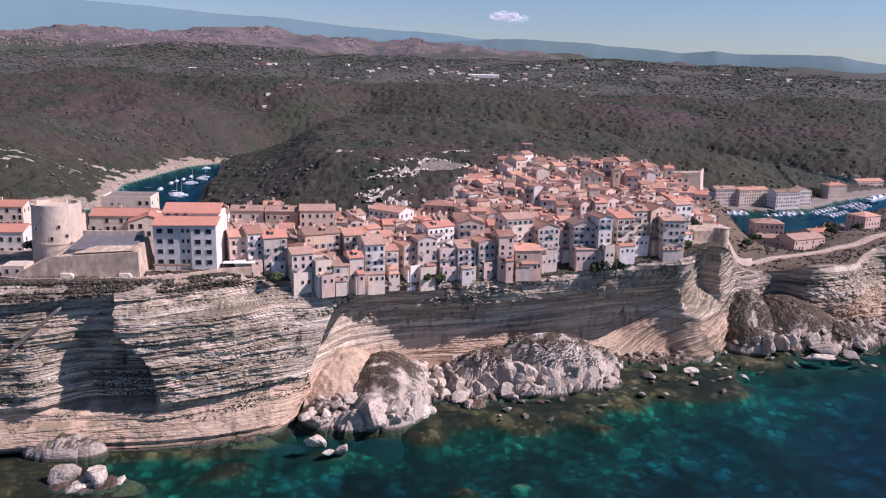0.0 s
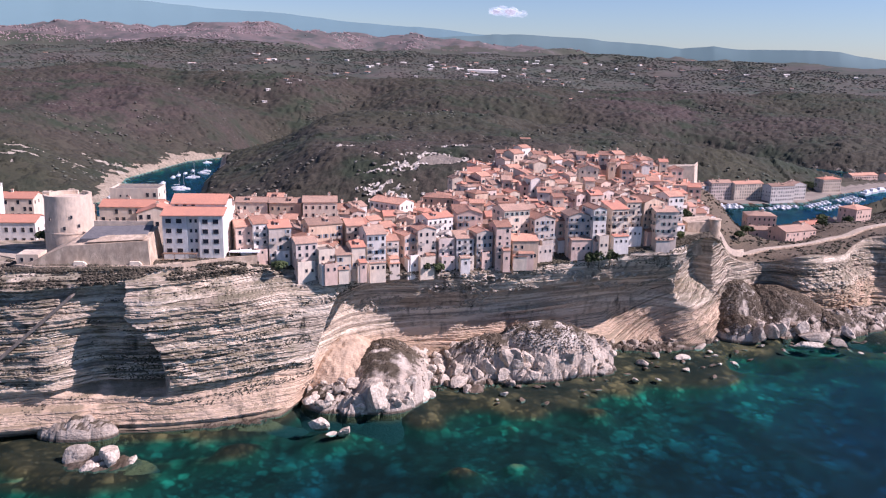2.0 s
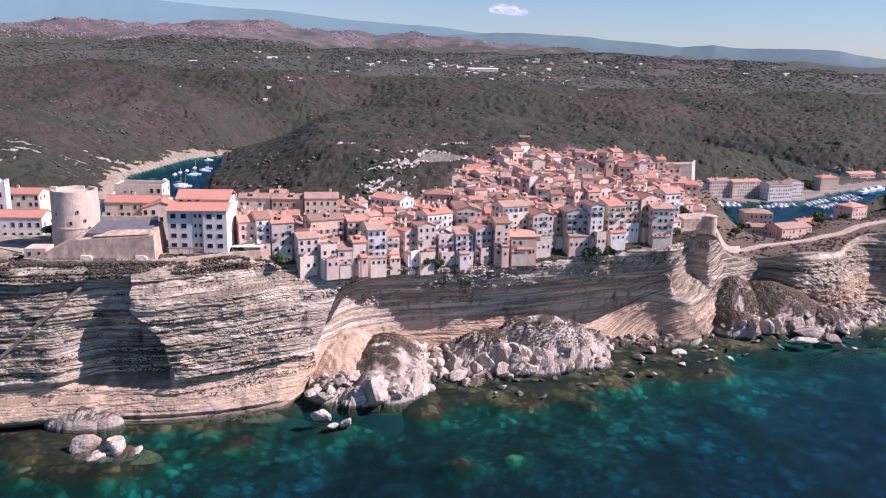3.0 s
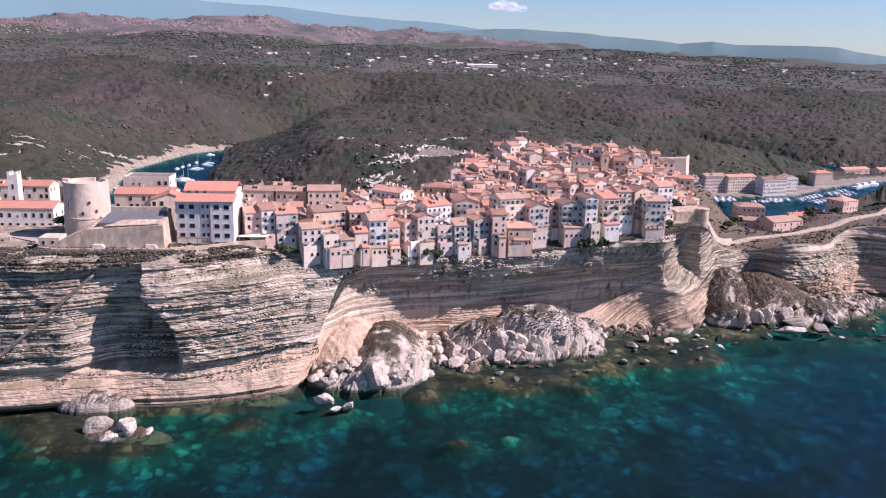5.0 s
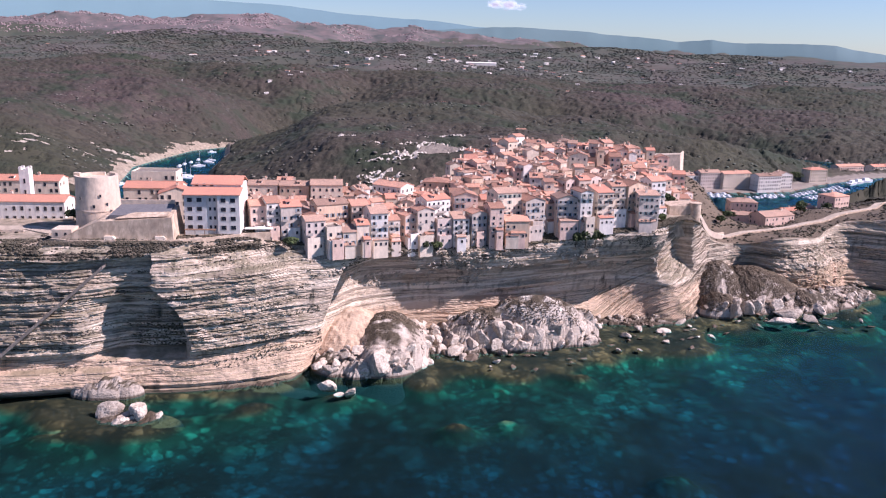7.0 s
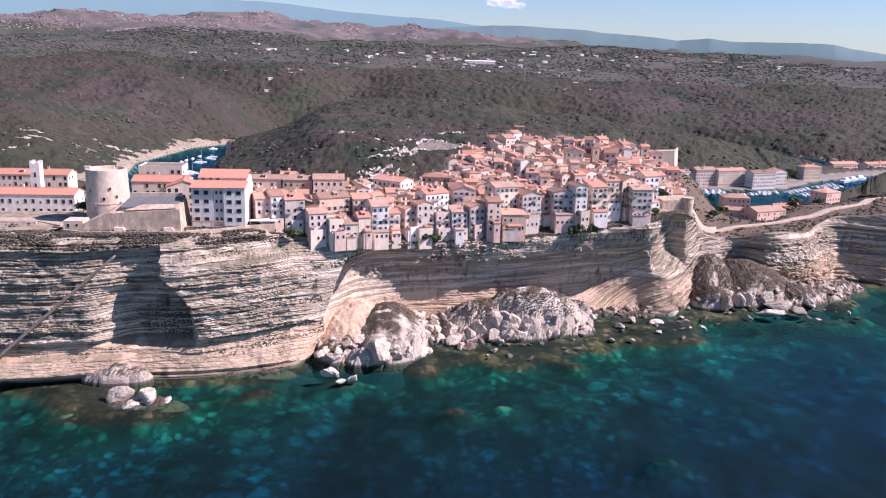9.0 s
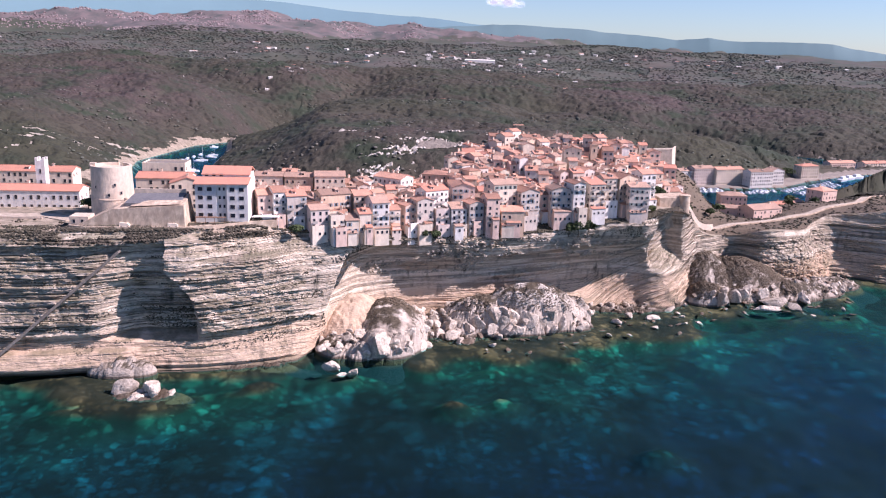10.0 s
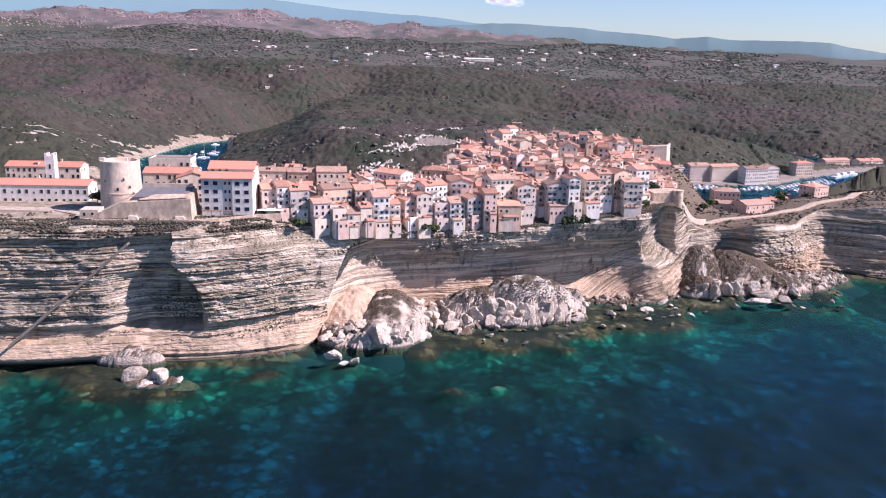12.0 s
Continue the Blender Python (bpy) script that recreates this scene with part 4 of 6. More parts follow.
    if sides:
        facade(own, deep, h, lambda u: pose(a, deep / 2 + u, 0, 0, 0, 90), 0, rnd, storey, shutters, skip=skip + 0.25, pitch=pitch + 0.8, first=first + 1)
        facade(own, deep, h, lambda u: pose(-a, deep / 2 - u, 0, 0, 0, -90), 0, rnd, storey, shutters, skip=skip + 0.35, pitch=pitch + 0.8, first=first + 1)
    if roof == "x" and rnd.random() < 0.4:
        u, dz = rnd.uniform(-a * 0.5, a * 0.5), h + slope * deep * 0.16
        dorm = Build().box(-0.85, 0, -0.6, 0.85, 2.6, 1.35).slab([(-1.1, -0.3, 1.45), (1.1, -0.3, 1.45), (1.1, 2.6, 1.95), (-1.1, 2.6, 1.95)], 0.18, 1)
        dorm = part("dormer", dorm.done("dormer", [WALLS[rnd.choice([0, 1, 5])], rm]), own, at=pose(u, deep * 0.16, dz))
        part("window", window_mesh(0.9, 0.8, 0), dorm, at=pose(0, 0, 0.35))
    for _ in range(chimneys if roof != "flat" else 0):
        part("chimney", chimney_mesh(), own, at=pose(rnd.uniform(-a * 0.6, a * 0.6), deep * rnd.uniform(0.4, 0.8), h + rise * 0.75 + 0.2) @ Matrix.Scale(1.35, 4))
    return own


KINDS = ["cream rendered", "white rendered", "pink rendered", "ochre rendered", "grey weathered", "pale rose rendered"]
ROOFS = {"x": "terracotta gable roof", "y": "terracotta gable roof", "hip": "terracotta hipped roof", "shed": "single-pitch tiled roof", "flat": "flat roof terrace"}


def say(wall, roof, extra):
    return f"{KINDS[wall]} house, {ROOFS[roof]}, {extra}"


# houses that rise straight from the cliff's edge: x0, x1, front y, base, eaves, depth, wall, roof
WEST_EDGE = [(-31, -22.3, 10, 55, 69.5, 10, 5, "x"), (-22, -15.3, 10, 56, 65.5, 9, 0, "flat"), (-15, -9, 11, 56, 63.5, 8, 0, "shed"), (-9, -3.4, 14, 56, 66.5, 10, 0, "x"),
             (-3, 5, 20, 54, 71.5, 15, 1, "x"), (-55, -48.2, 14, 62, 75, 11, 2, "x"), (-48, -42.2, 14, 62, 76.5, 12, 1, "x"), (-42, -33, 14, 60, 75, 12, 4, "x"),
             (-28, -13, 31, 58, 73, 11, 3, "x"), (-12, -4, 33, 58, 72, 12, 0, "x")]
MID_EDGE = [(5.2, 11, 44, 49, 63, 10, 4, "x"), (13, 19, 48, 48, 65, 9, 2, "y"), (19.2, 28, 48, 48, 68, 10, 4, "y"), (23, 37, 56, 52, 72, 10, 1, "x"), (29, 36.5, 49, 49, 62, 9, 5, "flat"),
            (37, 45, 49, 49, 63, 9, 1, "shed"), (46, 54, 50, 49, 66, 10, 4, "y"), (55, 62, 49, 51, 69, 12, 2, "x"), (38, 50, 60, 54, 73, 12, 2, "y")]
EAST_EDGE = [(59.5, 73, 61, 54, 75, 12, 0, "x"), (63, 75, 51, 51, 61, 8, 3, "shed"), (74, 85, 60, 52, 71, 12, 4, "y"), (91, 102, 62, 53, 72, 12, 4, "y"), (102.2, 109, 60, 55, 76, 12, 1, "y"),
             (112, 121, 64, 56, 75, 11, 0, "shed"), (121.4, 129.4, 72, 58, 77, 11, 0, "x"), (130, 143, 75, 58, 77, 13, 3, "y"), (135, 146, 67, 56, 73, 7.5, 4, "shed"), (147, 156, 86, 58, 78, 11, 1, "x"),
             (85.5, 91, 66, 55, 68, 10, 2, "x")]
for rows_, where in ((WEST_EDGE, "above the cliff"), (MID_EDGE, "on the cliff's brink"), (EAST_EDGE, "on the cliff's brink")):
    for k, (x0, x1, y, z0, z1, deep, wall, roof) in enumerate(rows_):
        house(x0, x1, y, z0, z0 + (z1 - z0) * 0.86, deep, wall, roof, turn=rng.uniform(14, 36) if rows_ is WEST_EDGE else rng.uniform(0, 32), label=say(wall, roof, where), annex=True, seed=k, shutters=rng.choice([None, None, 0, 1, 2]), balconies=0.45, skip=0.12, pitch=2.4, storey=3.0, win=(1.0, 1.55))

# landmark houses behind
house(-5, 14, 96, 52, 69, 12, 1, "x", turn=-38, label="long white rendered building with a terracotta gable roof", seed=3, chimneys=4, skip=0.05)
house(25, 40, 118, 52, 68, 13, 3, "hip", turn=-12, label="tall brown rendered house with a hipped tile roof", seed=4)
house(99, 112, 198, 68, 82, 12, 1, "x", turn=8, label="white house on the town's summit with tile roof", seed=5)
house(118, 129, 154, 62, 80, 11, 0, "y", turn=-6, label="cream gabled church front among tiled roofs", seed=6)
house(159, 177, 200, 66, 80, 13, 1, "hip", turn=-8, label="large white house with hipped terracotta roof", seed=8, shutters=2, skip=0.02)
house(-66, -51, 76, 60, 72, 10, 0, "x", label="cream terraced house with long tile roof", seed=9)
house(-50, -35, 75, 60, 72, 10, 3, "x", label="ochre terraced house with long tile roof", seed=10)
house(-34, -18, 72, 58, 73, 12, 0, "x", turn=4, label="cream house with terracotta gable roof", seed=11)

# rows of houses filling the old town's slope
TAKEN = [(x0 + x1, y + deep / 2, (x1 - x0), deep) for rows_ in (WEST_EDGE, MID_EDGE, EAST_EDGE) for x0, x1, y, z0, z1, deep, wall, roof in rows_]
TAKEN = [(cx2 / 2, cy2, w, d) for cx2, cy2, w, d in TAKEN] + [(4, 104, 16, 16), (32, 124, 16, 14), (105, 204, 14, 12), (123, 160, 12, 12), (168, 206, 18, 13), (-58, 81, 15, 10), (-42, 80, 15, 10), (-26, 78, 16, 12), (140, 166, 7, 7)]


def free(x, y, w, d):
    return all(abs(x - tx) > (w + tw) * 0.44 or abs(y - ty) > (d + td) * 0.42 for tx, ty, tw, td in TAKEN)


count = 0
for row in range(16):
    y = 26 + row * 12.8
    x = -72.0 + 5 * (row % 2)
    while x < 204:
        w, d = rng.uniform(4.8, 9.2), rng.uniform(7.5, 11.0)
        xc, yc = x + w / 2, y + rng.uniform(-2.5, 2.5) + 0.10 * max(x, 0)
        x += w + rng.uniform(-0.2, 1.6)
        in_town = yc - d / 2 > edge_y(xc) + 6 and (xc > 2 or yc < 96) and yc < 228 - 0.25 * abs(xc - 120) and not (xc > 152 and yc < 150)
        if not in_town or not free(xc, yc, w, d):
            continue
        ground_z = float(land(xc, yc - d / 2))
        tall = rng.uniform(7.0, 13.0) if xc > 20 else rng.uniform(6.5, 10.5)
        wall, roof = rng.choice([0, 0, 1, 2, 2, 3, 4, 5]), rng.choice(["x", "x", "x", "y", "y", "shed", "hip", "x"])
        house(xc - w / 2, xc + w / 2, yc - d / 2, ground_z, ground_z + tall, d, wall, roof, turn=rng.uniform(-12, 38), seed=count, label=say(wall, roof, "packed among its neighbours"),
              first=1 if row > 3 else 0, shutters=rng.choice([None, None, 0, 1, 2]), slope=rng.uniform(0.28, 0.40), chimneys=rng.choice([0, 1, 1, 2]), annex=rng.random() < 0.3)
        TAKEN.append((xc, yc, w, d))
        count += 1

# round tower
tower = thing("round_tower", pose(-121, 20, 64), "round stone fort tower with a parapet, beside the ramparts", "tower")
b = Build()
b.drum(0, 0, -4, 6.2, 9.7, 9.3, 48)
b.drum(0, 0, 6.2, 6.7, 9.55, 9.55, 48)
b.drum(0, 0, 6.7, 19.6, 9.2, 8.7, 48)
part("wall", b.done("wall", [FORT], False), tower)
b = Build()
for k in range(48):
    if k % 48 in (9, 10):
        continue
    a0, a1 = 2 * math.pi * k / 48, 2 * math.pi * (k + 1) / 48
    pts = [(r * math.cos(a), r * math.sin(a)) for a in (a0, a1) for r in (7.7, 8.75)]
    v = [(px, py, z) for z in (19.6, 21.0) for px, py in (pts[0], pts[1], pts[3], pts[2])]
    b.add(v, [(3, 2, 1, 0), (4, 5, 6, 7), (0, 1, 5, 4), (1, 2, 6, 5), (2, 3, 7, 6), (3, 0, 4, 7)])
part("parapet", b.done("parapet", [FORT]), tower)
b = Build().box(-1.3, -1.0, 0, 1.3, 1.0, 2.4)
part("turret", b.done("turret", [FORT]), tower, at=pose(-7.6, -1, 19.6))
for az, zz_, w in ((-112, 3.0, 1.2), (-120, 11.5, 0.8), (-78, 4.2, 0.8), (-66, 12.5, 0.8), (-83, 8.0, 0.9), (-50, 8.8, 0.8), (-62, 3.0, 1.2)):
    part("window", window_mesh(w, w * 1.5, 0), tower, at=pose(0, 0, zz_, 0, 0, az + 90) @ Matrix.Translation((0, -9.25, 0)))

# ramparts below the tower
fort = thing("rampart", pose(-102, -7, 58), "massive battered stone rampart with a sloping terrace top", "fortification")
b = Build()
low = [(-27, -1.5), (-12, -1.5), (20, -1.5), (20, 22), (-12, 22), (-27, 12)]
top_ = [(-26, -0.4, 5.0), (-11, 0, 12.0), (18.5, 0, 14.0), (17, 20, 15.5), (-11, 20, 12.5), (-26, 11, 5.0)]
b.add([(x, y, -7) for x, y in low] + top_, [(k, (k + 1) % 6, 6 + (k + 1) % 6, 6 + k) for k in range(6)] + [(6, 7, 10, 11), (7, 8, 9, 10)])
part("wall", b.done("wall", [RAMPART]), fort)
b = Build().slab([(-7, 3, 14.1), (16.5, 3, 14.7), (15.5, 19, 16.1), (-7, 19, 15.6)], 2.2)
part("terrace", b.done("terrace", [SLATE]), fort, "grey tarred terrace roof")
b = Build().box(-7, 19.2, 10, 15.5, 20.0, 17.6)
part("parapet", b.done("parapet", [FORT]), fort)
b = Build().box(-30, 2, -6, -22, 10, 8.2)
gate = part("gatehouse", b.done("gatehouse", [FORT]), fort)
for u in (-28, -24.5):
    part("window", window_mesh(1.0, 1.5, 0), gate, at=pose(u, 2, 5.4))
b = Build().add([(-4, 0.6, 13.2), (17, 0.6, 14.4), (17, 4.5, 14.6), (-4, 4.5, 13.4), (3, 4.5, 15.2), (17, 4.5, 15.6)], [(0, 1, 5, 4), (0, 4, 3), (1, 2, 5), (2, 3, 4, 5)])
part("coping", b.done("coping", [RAMPART]), fort, "sloping tan masonry coping")

# the white four-storey block
blk = thing("white_block", pose(-69.5, 4, 63.5), "white four-storey block with dark windows and stepped tile roofs", "building")
b = Build()
part("wing", Build().box(-11.5, 0.8, -5, -2.3, 21.9, 16).done("wing", [COOL]), blk, "pale grey wing")
b.box(-2.3, 1.4, -5, 2.4, 22, 16)
b.box(2.4, 0, -5, 11.5, 22, 16.3)
b.box(-9.5, 8, 16, 11.2, 22, 19.3)
part("wall", b.done("wall", [WALLS[1]]), blk)
b = Build()
b.slab([(-12, -0.4, 16.1), (12, -0.6, 16.3), (12, 8, 18.2), (-12, 8, 18.2)], 0.3)
b.slab([(-9.9, 7.6, 19.3), (11.7, 7.6, 19.3), (11.7, 15, 22.2), (-9.9, 15, 22.2)], 0.3)
b.slab([(11.7, 22.5, 19.3), (-9.9, 22.5, 19.3), (-9.9, 15, 22.2), (11.7, 15, 22.2)], 0.3)
part("roof", b.done("roof", [ROOF_NEW]), blk)
for f in range(4):
    for u, yy in ((-9.2, 0.8), (-5.2, 0.8), (4.8, 0), (8.8, 0)):
        part("window", window_mesh(2.0, 1.7, 0), blk, at=pose(u, yy, 1.2 + 3.9 * f))
    part("window", window_mesh(0.8, 1.3, 0), blk, at=pose(-0.9, 1.4, 1.4 + 3.9 * f))
    part("window", window_mesh(0.8, 1.3, 0), blk, at=pose(1.0, 1.4, 1.4 + 3.9 * f))
for u in (-7.6, -4.4, -1.2):
    part("window", window_mesh(1.3, 1.1, 0), blk, at=pose(u, 8, 18.4))

house(-118, -92, 45, 61, 75, 13, 0, "x", roof_mat=ROOF_NEW, label="long cream barracks with bright orange tile roof", seed=21, group="barracks", win=(1.35, 1.9))
house(-100, -84, 38, 61, 74, 11, 0, "y", turn=10, roof_mat=ROOF_NEW, label="cream wing with bright orange tile roof", seed=22, group="barracks", win=(1.35, 1.9))
house(-124, -102, 78, 62, 77, 14, 0, "flat", label="pale stone barracks with flat roof terraces", seed=23, group="barracks", win=(1.35, 1.9))
house(-196, -144, 42, 59, 68.5, 13, 1, "x", roof_mat=ROOF_NEW, label="long white two-storey barracks with orange tile roof", seed=24, group="barracks", win=(1.35, 1.9), skip=0, pitch=3.3, sink=2)
house(-205, -165, 92, 60, 70, 13, 0, "x", roof_mat=ROOF_NEW, label="cream barracks behind with orange tile roof", seed=25, group="barracks", win=(1.35, 1.9), sink=2)
house(-146, -132, 70, 60, 69, 12, 3, "flat", label="low ochre building with an arched gate", seed=26, group="barracks", win=(1.35, 1.9), sink=2)

# harbour front
for k, (x0, x1, y, z1, wall, roof) in enumerate([(330, 346, 506, 17, 1, "x"), (346.3, 372, 507, 20, 5, "x"), (372.3, 408, 510, 19, 0, "x"), (408.3, 438, 502, 18, 1, "x"), (438.3, 456, 514, 18, 1, "y"), (501, 526, 566, 17, 0, "hip"), (581, 622, 646, 11, 2, "x"), (640, 680, 665, 9, 0, "x")]):
    house(x0, x1, y, 2.2, z1, 14, wall, roof, label=f"{KINDS[wall]} harbour-front building with tiled roof", seed=40 + k, turn=14, group="harbour front", win=(1.3, 1.9), skip=0.03, chimneys=2, sink=2)
for k, (x0, x1, y, z0, z1, d, wall, roof, turn) in enumerate([(252, 271, 215, 26, 41, 14, 2, "hip", -10), (243, 256, 192, 27, 36, 11, 2, "x", -25), (258, 284, 180, 28, 38, 15, 2, "x", 20), (347, 364, 250, 26, 40, 15, 2, "hip", 24), (304, 322, 240, 22, 30, 11, 5, "x", 14), (326, 342, 258, 22, 29, 11, 4, "x", 25), (286, 298, 214, 24, 33, 10, 5, "hip", 5)]):
    house(x0, x1, y, z0, z1, d, wall, roof, turn=turn, label=f"{KINDS[wall]} lower-town house with tiled roof", seed=60 + k, group="lower town", sink=6)

# bastions
bas = thing("bastion", pose(174, 104, 50), "stone bastion with a round watch turret on the cliff", "fortification")
b = Build().add([(-11, -6, -8), (7, -6, -8), (8, 12, -8), (-11, 12, -8), (-10, -4, 9), (6, -4, 10), (7, 11, 10), (-10, 11, 9)], [(0, 1, 5, 4), (1, 2, 6, 5), (2, 3, 7, 6), (3, 0, 4, 7), (4, 5, 6, 7)])
part("wall", b.done("wall", [RAMPART]), bas)
part("turret", Build().drum(5, -3, -5, 10.6, 3.5, 3.2, 24).drum(5, -3, 10.6, 11.0, 3.5, 3.5, 24).done("turret", [RAMPART]), bas)
bas = thing("bastion", pose(208, 232, 60), "large pale stone bastion above the harbour", "fortification")
b = Build().add([(-18, -4, -25), (10, -6, -25), (19, 13, -25), (-14, 18, -25), (-16, -2.5, 10.5), (8, -4, 11.5), (16.5, 12, 12), (-13, 16, 10.5)], [(0, 1, 5, 4), (1, 2, 6, 5), (2, 3, 7, 6), (3, 0, 4, 7), (4, 5, 6, 7)])
part("wall", b.done("wall", [FORT]), bas)
for (ax, ay, az), (bx, by, bz) in (((-16, -2.5, 10.5), (8, -4, 11.5)), ((8, -4, 11.5), (16.5, 12, 12))):
    ix, iy = -(by - ay) * 0.05, (bx - ax) * 0.05
    v = [(px + k * ix, py + k * iy, pz + up) for up in (0.004, 1.5) for px, py, pz, k in ((ax, ay, az, 0), (bx, by, bz, 0), (bx, by, bz, 1), (ax, ay, az, 1))]
    part("parapet", Build().add(v, [(3, 2, 1, 0), (4, 5, 6, 7), (0, 1, 5, 4), (1, 2, 6, 5), (2, 3, 7, 6), (3, 0, 4, 7)]).done("parapet", [FORT]), bas)
part("terrace", Build().slab([(-14, 0.5, 10.9), (7, -1.0, 11.8), (14, 11, 12.3), (-11, 14.5, 10.9)], 0.25).done("terrace", [SANDY]), bas, "pale paved terrace")
bell = thing("bell_tower", pose(140, 166, 62), "slim square stone bell tower rising above the roofs", "tower")
part("wall", Build().box(-2.2, -2.2, -4, 2.2, 2.2, 20).box(-2.5, -2.5, 20, 2.5, 2.5, 20.5).done("wall", [WALLS[3]]), bell)
part("roof", Build().add([(-2.3, -2.3, 20.5), (2.3, -2.3, 20.5), (2.3, 2.3, 20.5), (-2.3, 2.3, 20.5), (0, 0, 23)], [(0, 1, 4), (1, 2, 4), (2, 3, 4), (3, 0, 4)]).done("roof", [ROOF]), bell)
for zz_ in (6, 15.5):
    part("window", window_mesh(0.9, 2.0, 0), bell, at=pose(0, -2.2, zz_))
bell = thing("bell_tower", pose(-170, 66, 60), "square white bell tower with crenellated top", "tower")
part("wall", Build().box(-2.3, -2.3, -2, 2.3, 2.3, 20).done("wall", [WALLS[1]]), bell)
for cx_, cy_ in ((-1.7, -1.7), (1.7, -1.7), (-1.7, 1.7), (1.7, 1.7)):
    part("merlon", Build().box(-0.6, -0.6, 0, 0.6, 0.6, 1.4).done("merlon", [WALLS[1]]), bell, at=pose(cx_, cy_, 20))
for zz_ in (8, 13.5):
    part("window", window_mesh(0.9, 2.2, 0), bell, at=pose(0, -2.3, zz_))

# ---- boulders ----


def rock_mesh(name, mat, seed, cuts=9, flat=0.85):
    """A weathered block: a ball cut by random planes, with small chips."""
    rnd = np.random.default_rng(seed)
    bm = bmesh.new()
    bmesh.ops.create_icosphere(bm, subdivisions=3, radius=1)
    v = np.array([k.co[:] for k in bm.verts])
    pn = rnd.normal(size=(cuts, 3))
    pn /= np.linalg.norm(pn, axis=1)[:, None]
    pd = rnd.uniform(0.42, 0.80, cuts)
    dots = v @ pn.T
    rad = np.min(np.where(dots > 0.05, pd[None] / np.maximum(dots, 0.05), 1.15), axis=1)
    rad = np.minimum(rad, 1.15) * (1 + 0.09 * fbm(v[:, 0] * 2.5 + seed, v[:, 1] * 2.5, v[:, 2] * 2.5, 3))
    for k, p in zip(bm.verts, v * rad[:, None] * np.array([1, 0.9, flat])):
        k.co = p
    me = bpy.data.meshes.new(name)
    bm.to_mesh(me)
    bm.free()
    me.materials.append(mat)
    return me


PALE = [rock_mesh("boulder", BOULDER, k) for k in range(10)]
DARK = [rock_mesh("boulder", WET_ROCK, 50 + k, flat=0.55) for k in range(6)]


def boulder(x, y, z, size, dark=False, stretch=(1, 1, 1), label=""):
    ob = new("boulder", rng.choice(DARK if dark else PALE))
    ob.matrix_basis = pose(x, y, z, rng.uniform(-25, 25), rng.uniform(-25, 25), rng.uniform(0, 360)) @ Matrix.Diagonal((size * stretch[0], size * stretch[1], size * stretch[2], 1))
    return tagged(ob, label or ("dark wet boulder at the waterline" if dark else "pale limestone boulder fallen from the cliff"), "boulder", "boulders along the shore")


for x, y, z, size, st in ((3.5, -1, 5.5, 7.5, (0.8, 0.7, 1.3)), (-5, -2, 3, 5, (0.8, 0.7, 1.3)), (14, 3, 3.5, 5, (0.9, 0.8, 1.1)), (20, 10, 2, 4, (1, 1, 0.9)), (-6, 4, 3, 5, (1, 0.8, 0.9)), (9, 8, 4, 5, (1, 1, 1)), (-102, -38, 1.6, 5.6, (1, 0.9, 0.9)), (-91, -41, 2.0, 5.2, (0.9, 0.9, 1.15)), (-97, -45, 0.6, 2.6, (1.2, 1, 0.8)), (-84, -40, 0.4, 2.4, (1.3, 1, 0.7)),
                          (-21.5, -15, 0.6, 4.4, (1, 0.8, 0.9)), (-10.5, -19, 0.3, 3.8, (1, 0.8, 0.9)), (-16, -21, 0.0, 2.2, (1.2, 0.8, 0.6)), (60, 33, 8, 6, (0.8, 0.8, 1.2)), (68, 34, 8, 6, (0.8, 0.7, 1.2)), (-14, 12, 3, 4.2, (1, 1, 0.9)),
                          (52, 31, 5, 5, (0.8, 0.7, 1.2)), (76, 32, 7, 6.5, (0.8, 0.6, 1.25)), (83, 32.5, 6, 5.5, (0.7, 0.6, 1.3)), (88, 34, 8, 6, (0.7, 0.6, 1.3)), (94, 36, 6, 5.5, (0.8, 0.7, 1.2)), (100, 39, 5, 5, (0.8, 0.7, 1.2)), (106, 43, 4.5, 4.5, (1, 0.8, 1)), (80, 35, 12, 5, (0.7, 0.6, 1.2)), (64, 32, 12, 4.5, (0.7, 0.6, 1.2)), (71, 29, 3, 4, (1, 0.7, 0.9)), (90, 31, 2, 3.6, (1, 0.7, 0.9)), (57, 28, 2.5, 4, (1, 0.7, 1)), (46, 30, 3, 4, (1, 0.8, 0.9)), (-3, 2, 4, 5, (0.7, 0.7, 1.3)), (12, 12, 5, 5, (0.9, 0.8, 1.1)), (198, 78, 4, 5, (0.8, 0.8, 1.2)), (206, 80, 4, 5, (0.8, 0.8, 1.1)), (138, 58, 0.5, 3.2, (1, 0.8, 0.8)), (222, 72, 1, 5.5, (1.7, 0.8, 0.6)), (240, 74, 0.5, 4.5, (1.3, 0.8, 0.6)), (232, 80, 2, 6, (1.8, 0.8, 0.6)), (212, 84, 5, 6, (0.7, 0.7, 1.3)), (217, 86, 6, 5, (0.7, 0.7, 1.3)), (203, 86, 6, 5, (0.8, 0.7, 1.2)), (196, 92, 10, 4.5, (0.7, 0.7, 1.1)), (226, 86, 5, 4.5, (0.8, 0.8, 1)), (252, 86, 2, 4.5, (1.3, 0.8, 0.7)), (150, 57, 0.3, 3.6, (1.2, 0.9, 0.8)), (128, 50, 0.3, 3.0, (1, 0.9, 0.9)), (165, 70, 0.4, 3.2, (1.3, 0.8, 0.6))):
    boulder(x, y, z, size, stretch=st)
n = 0
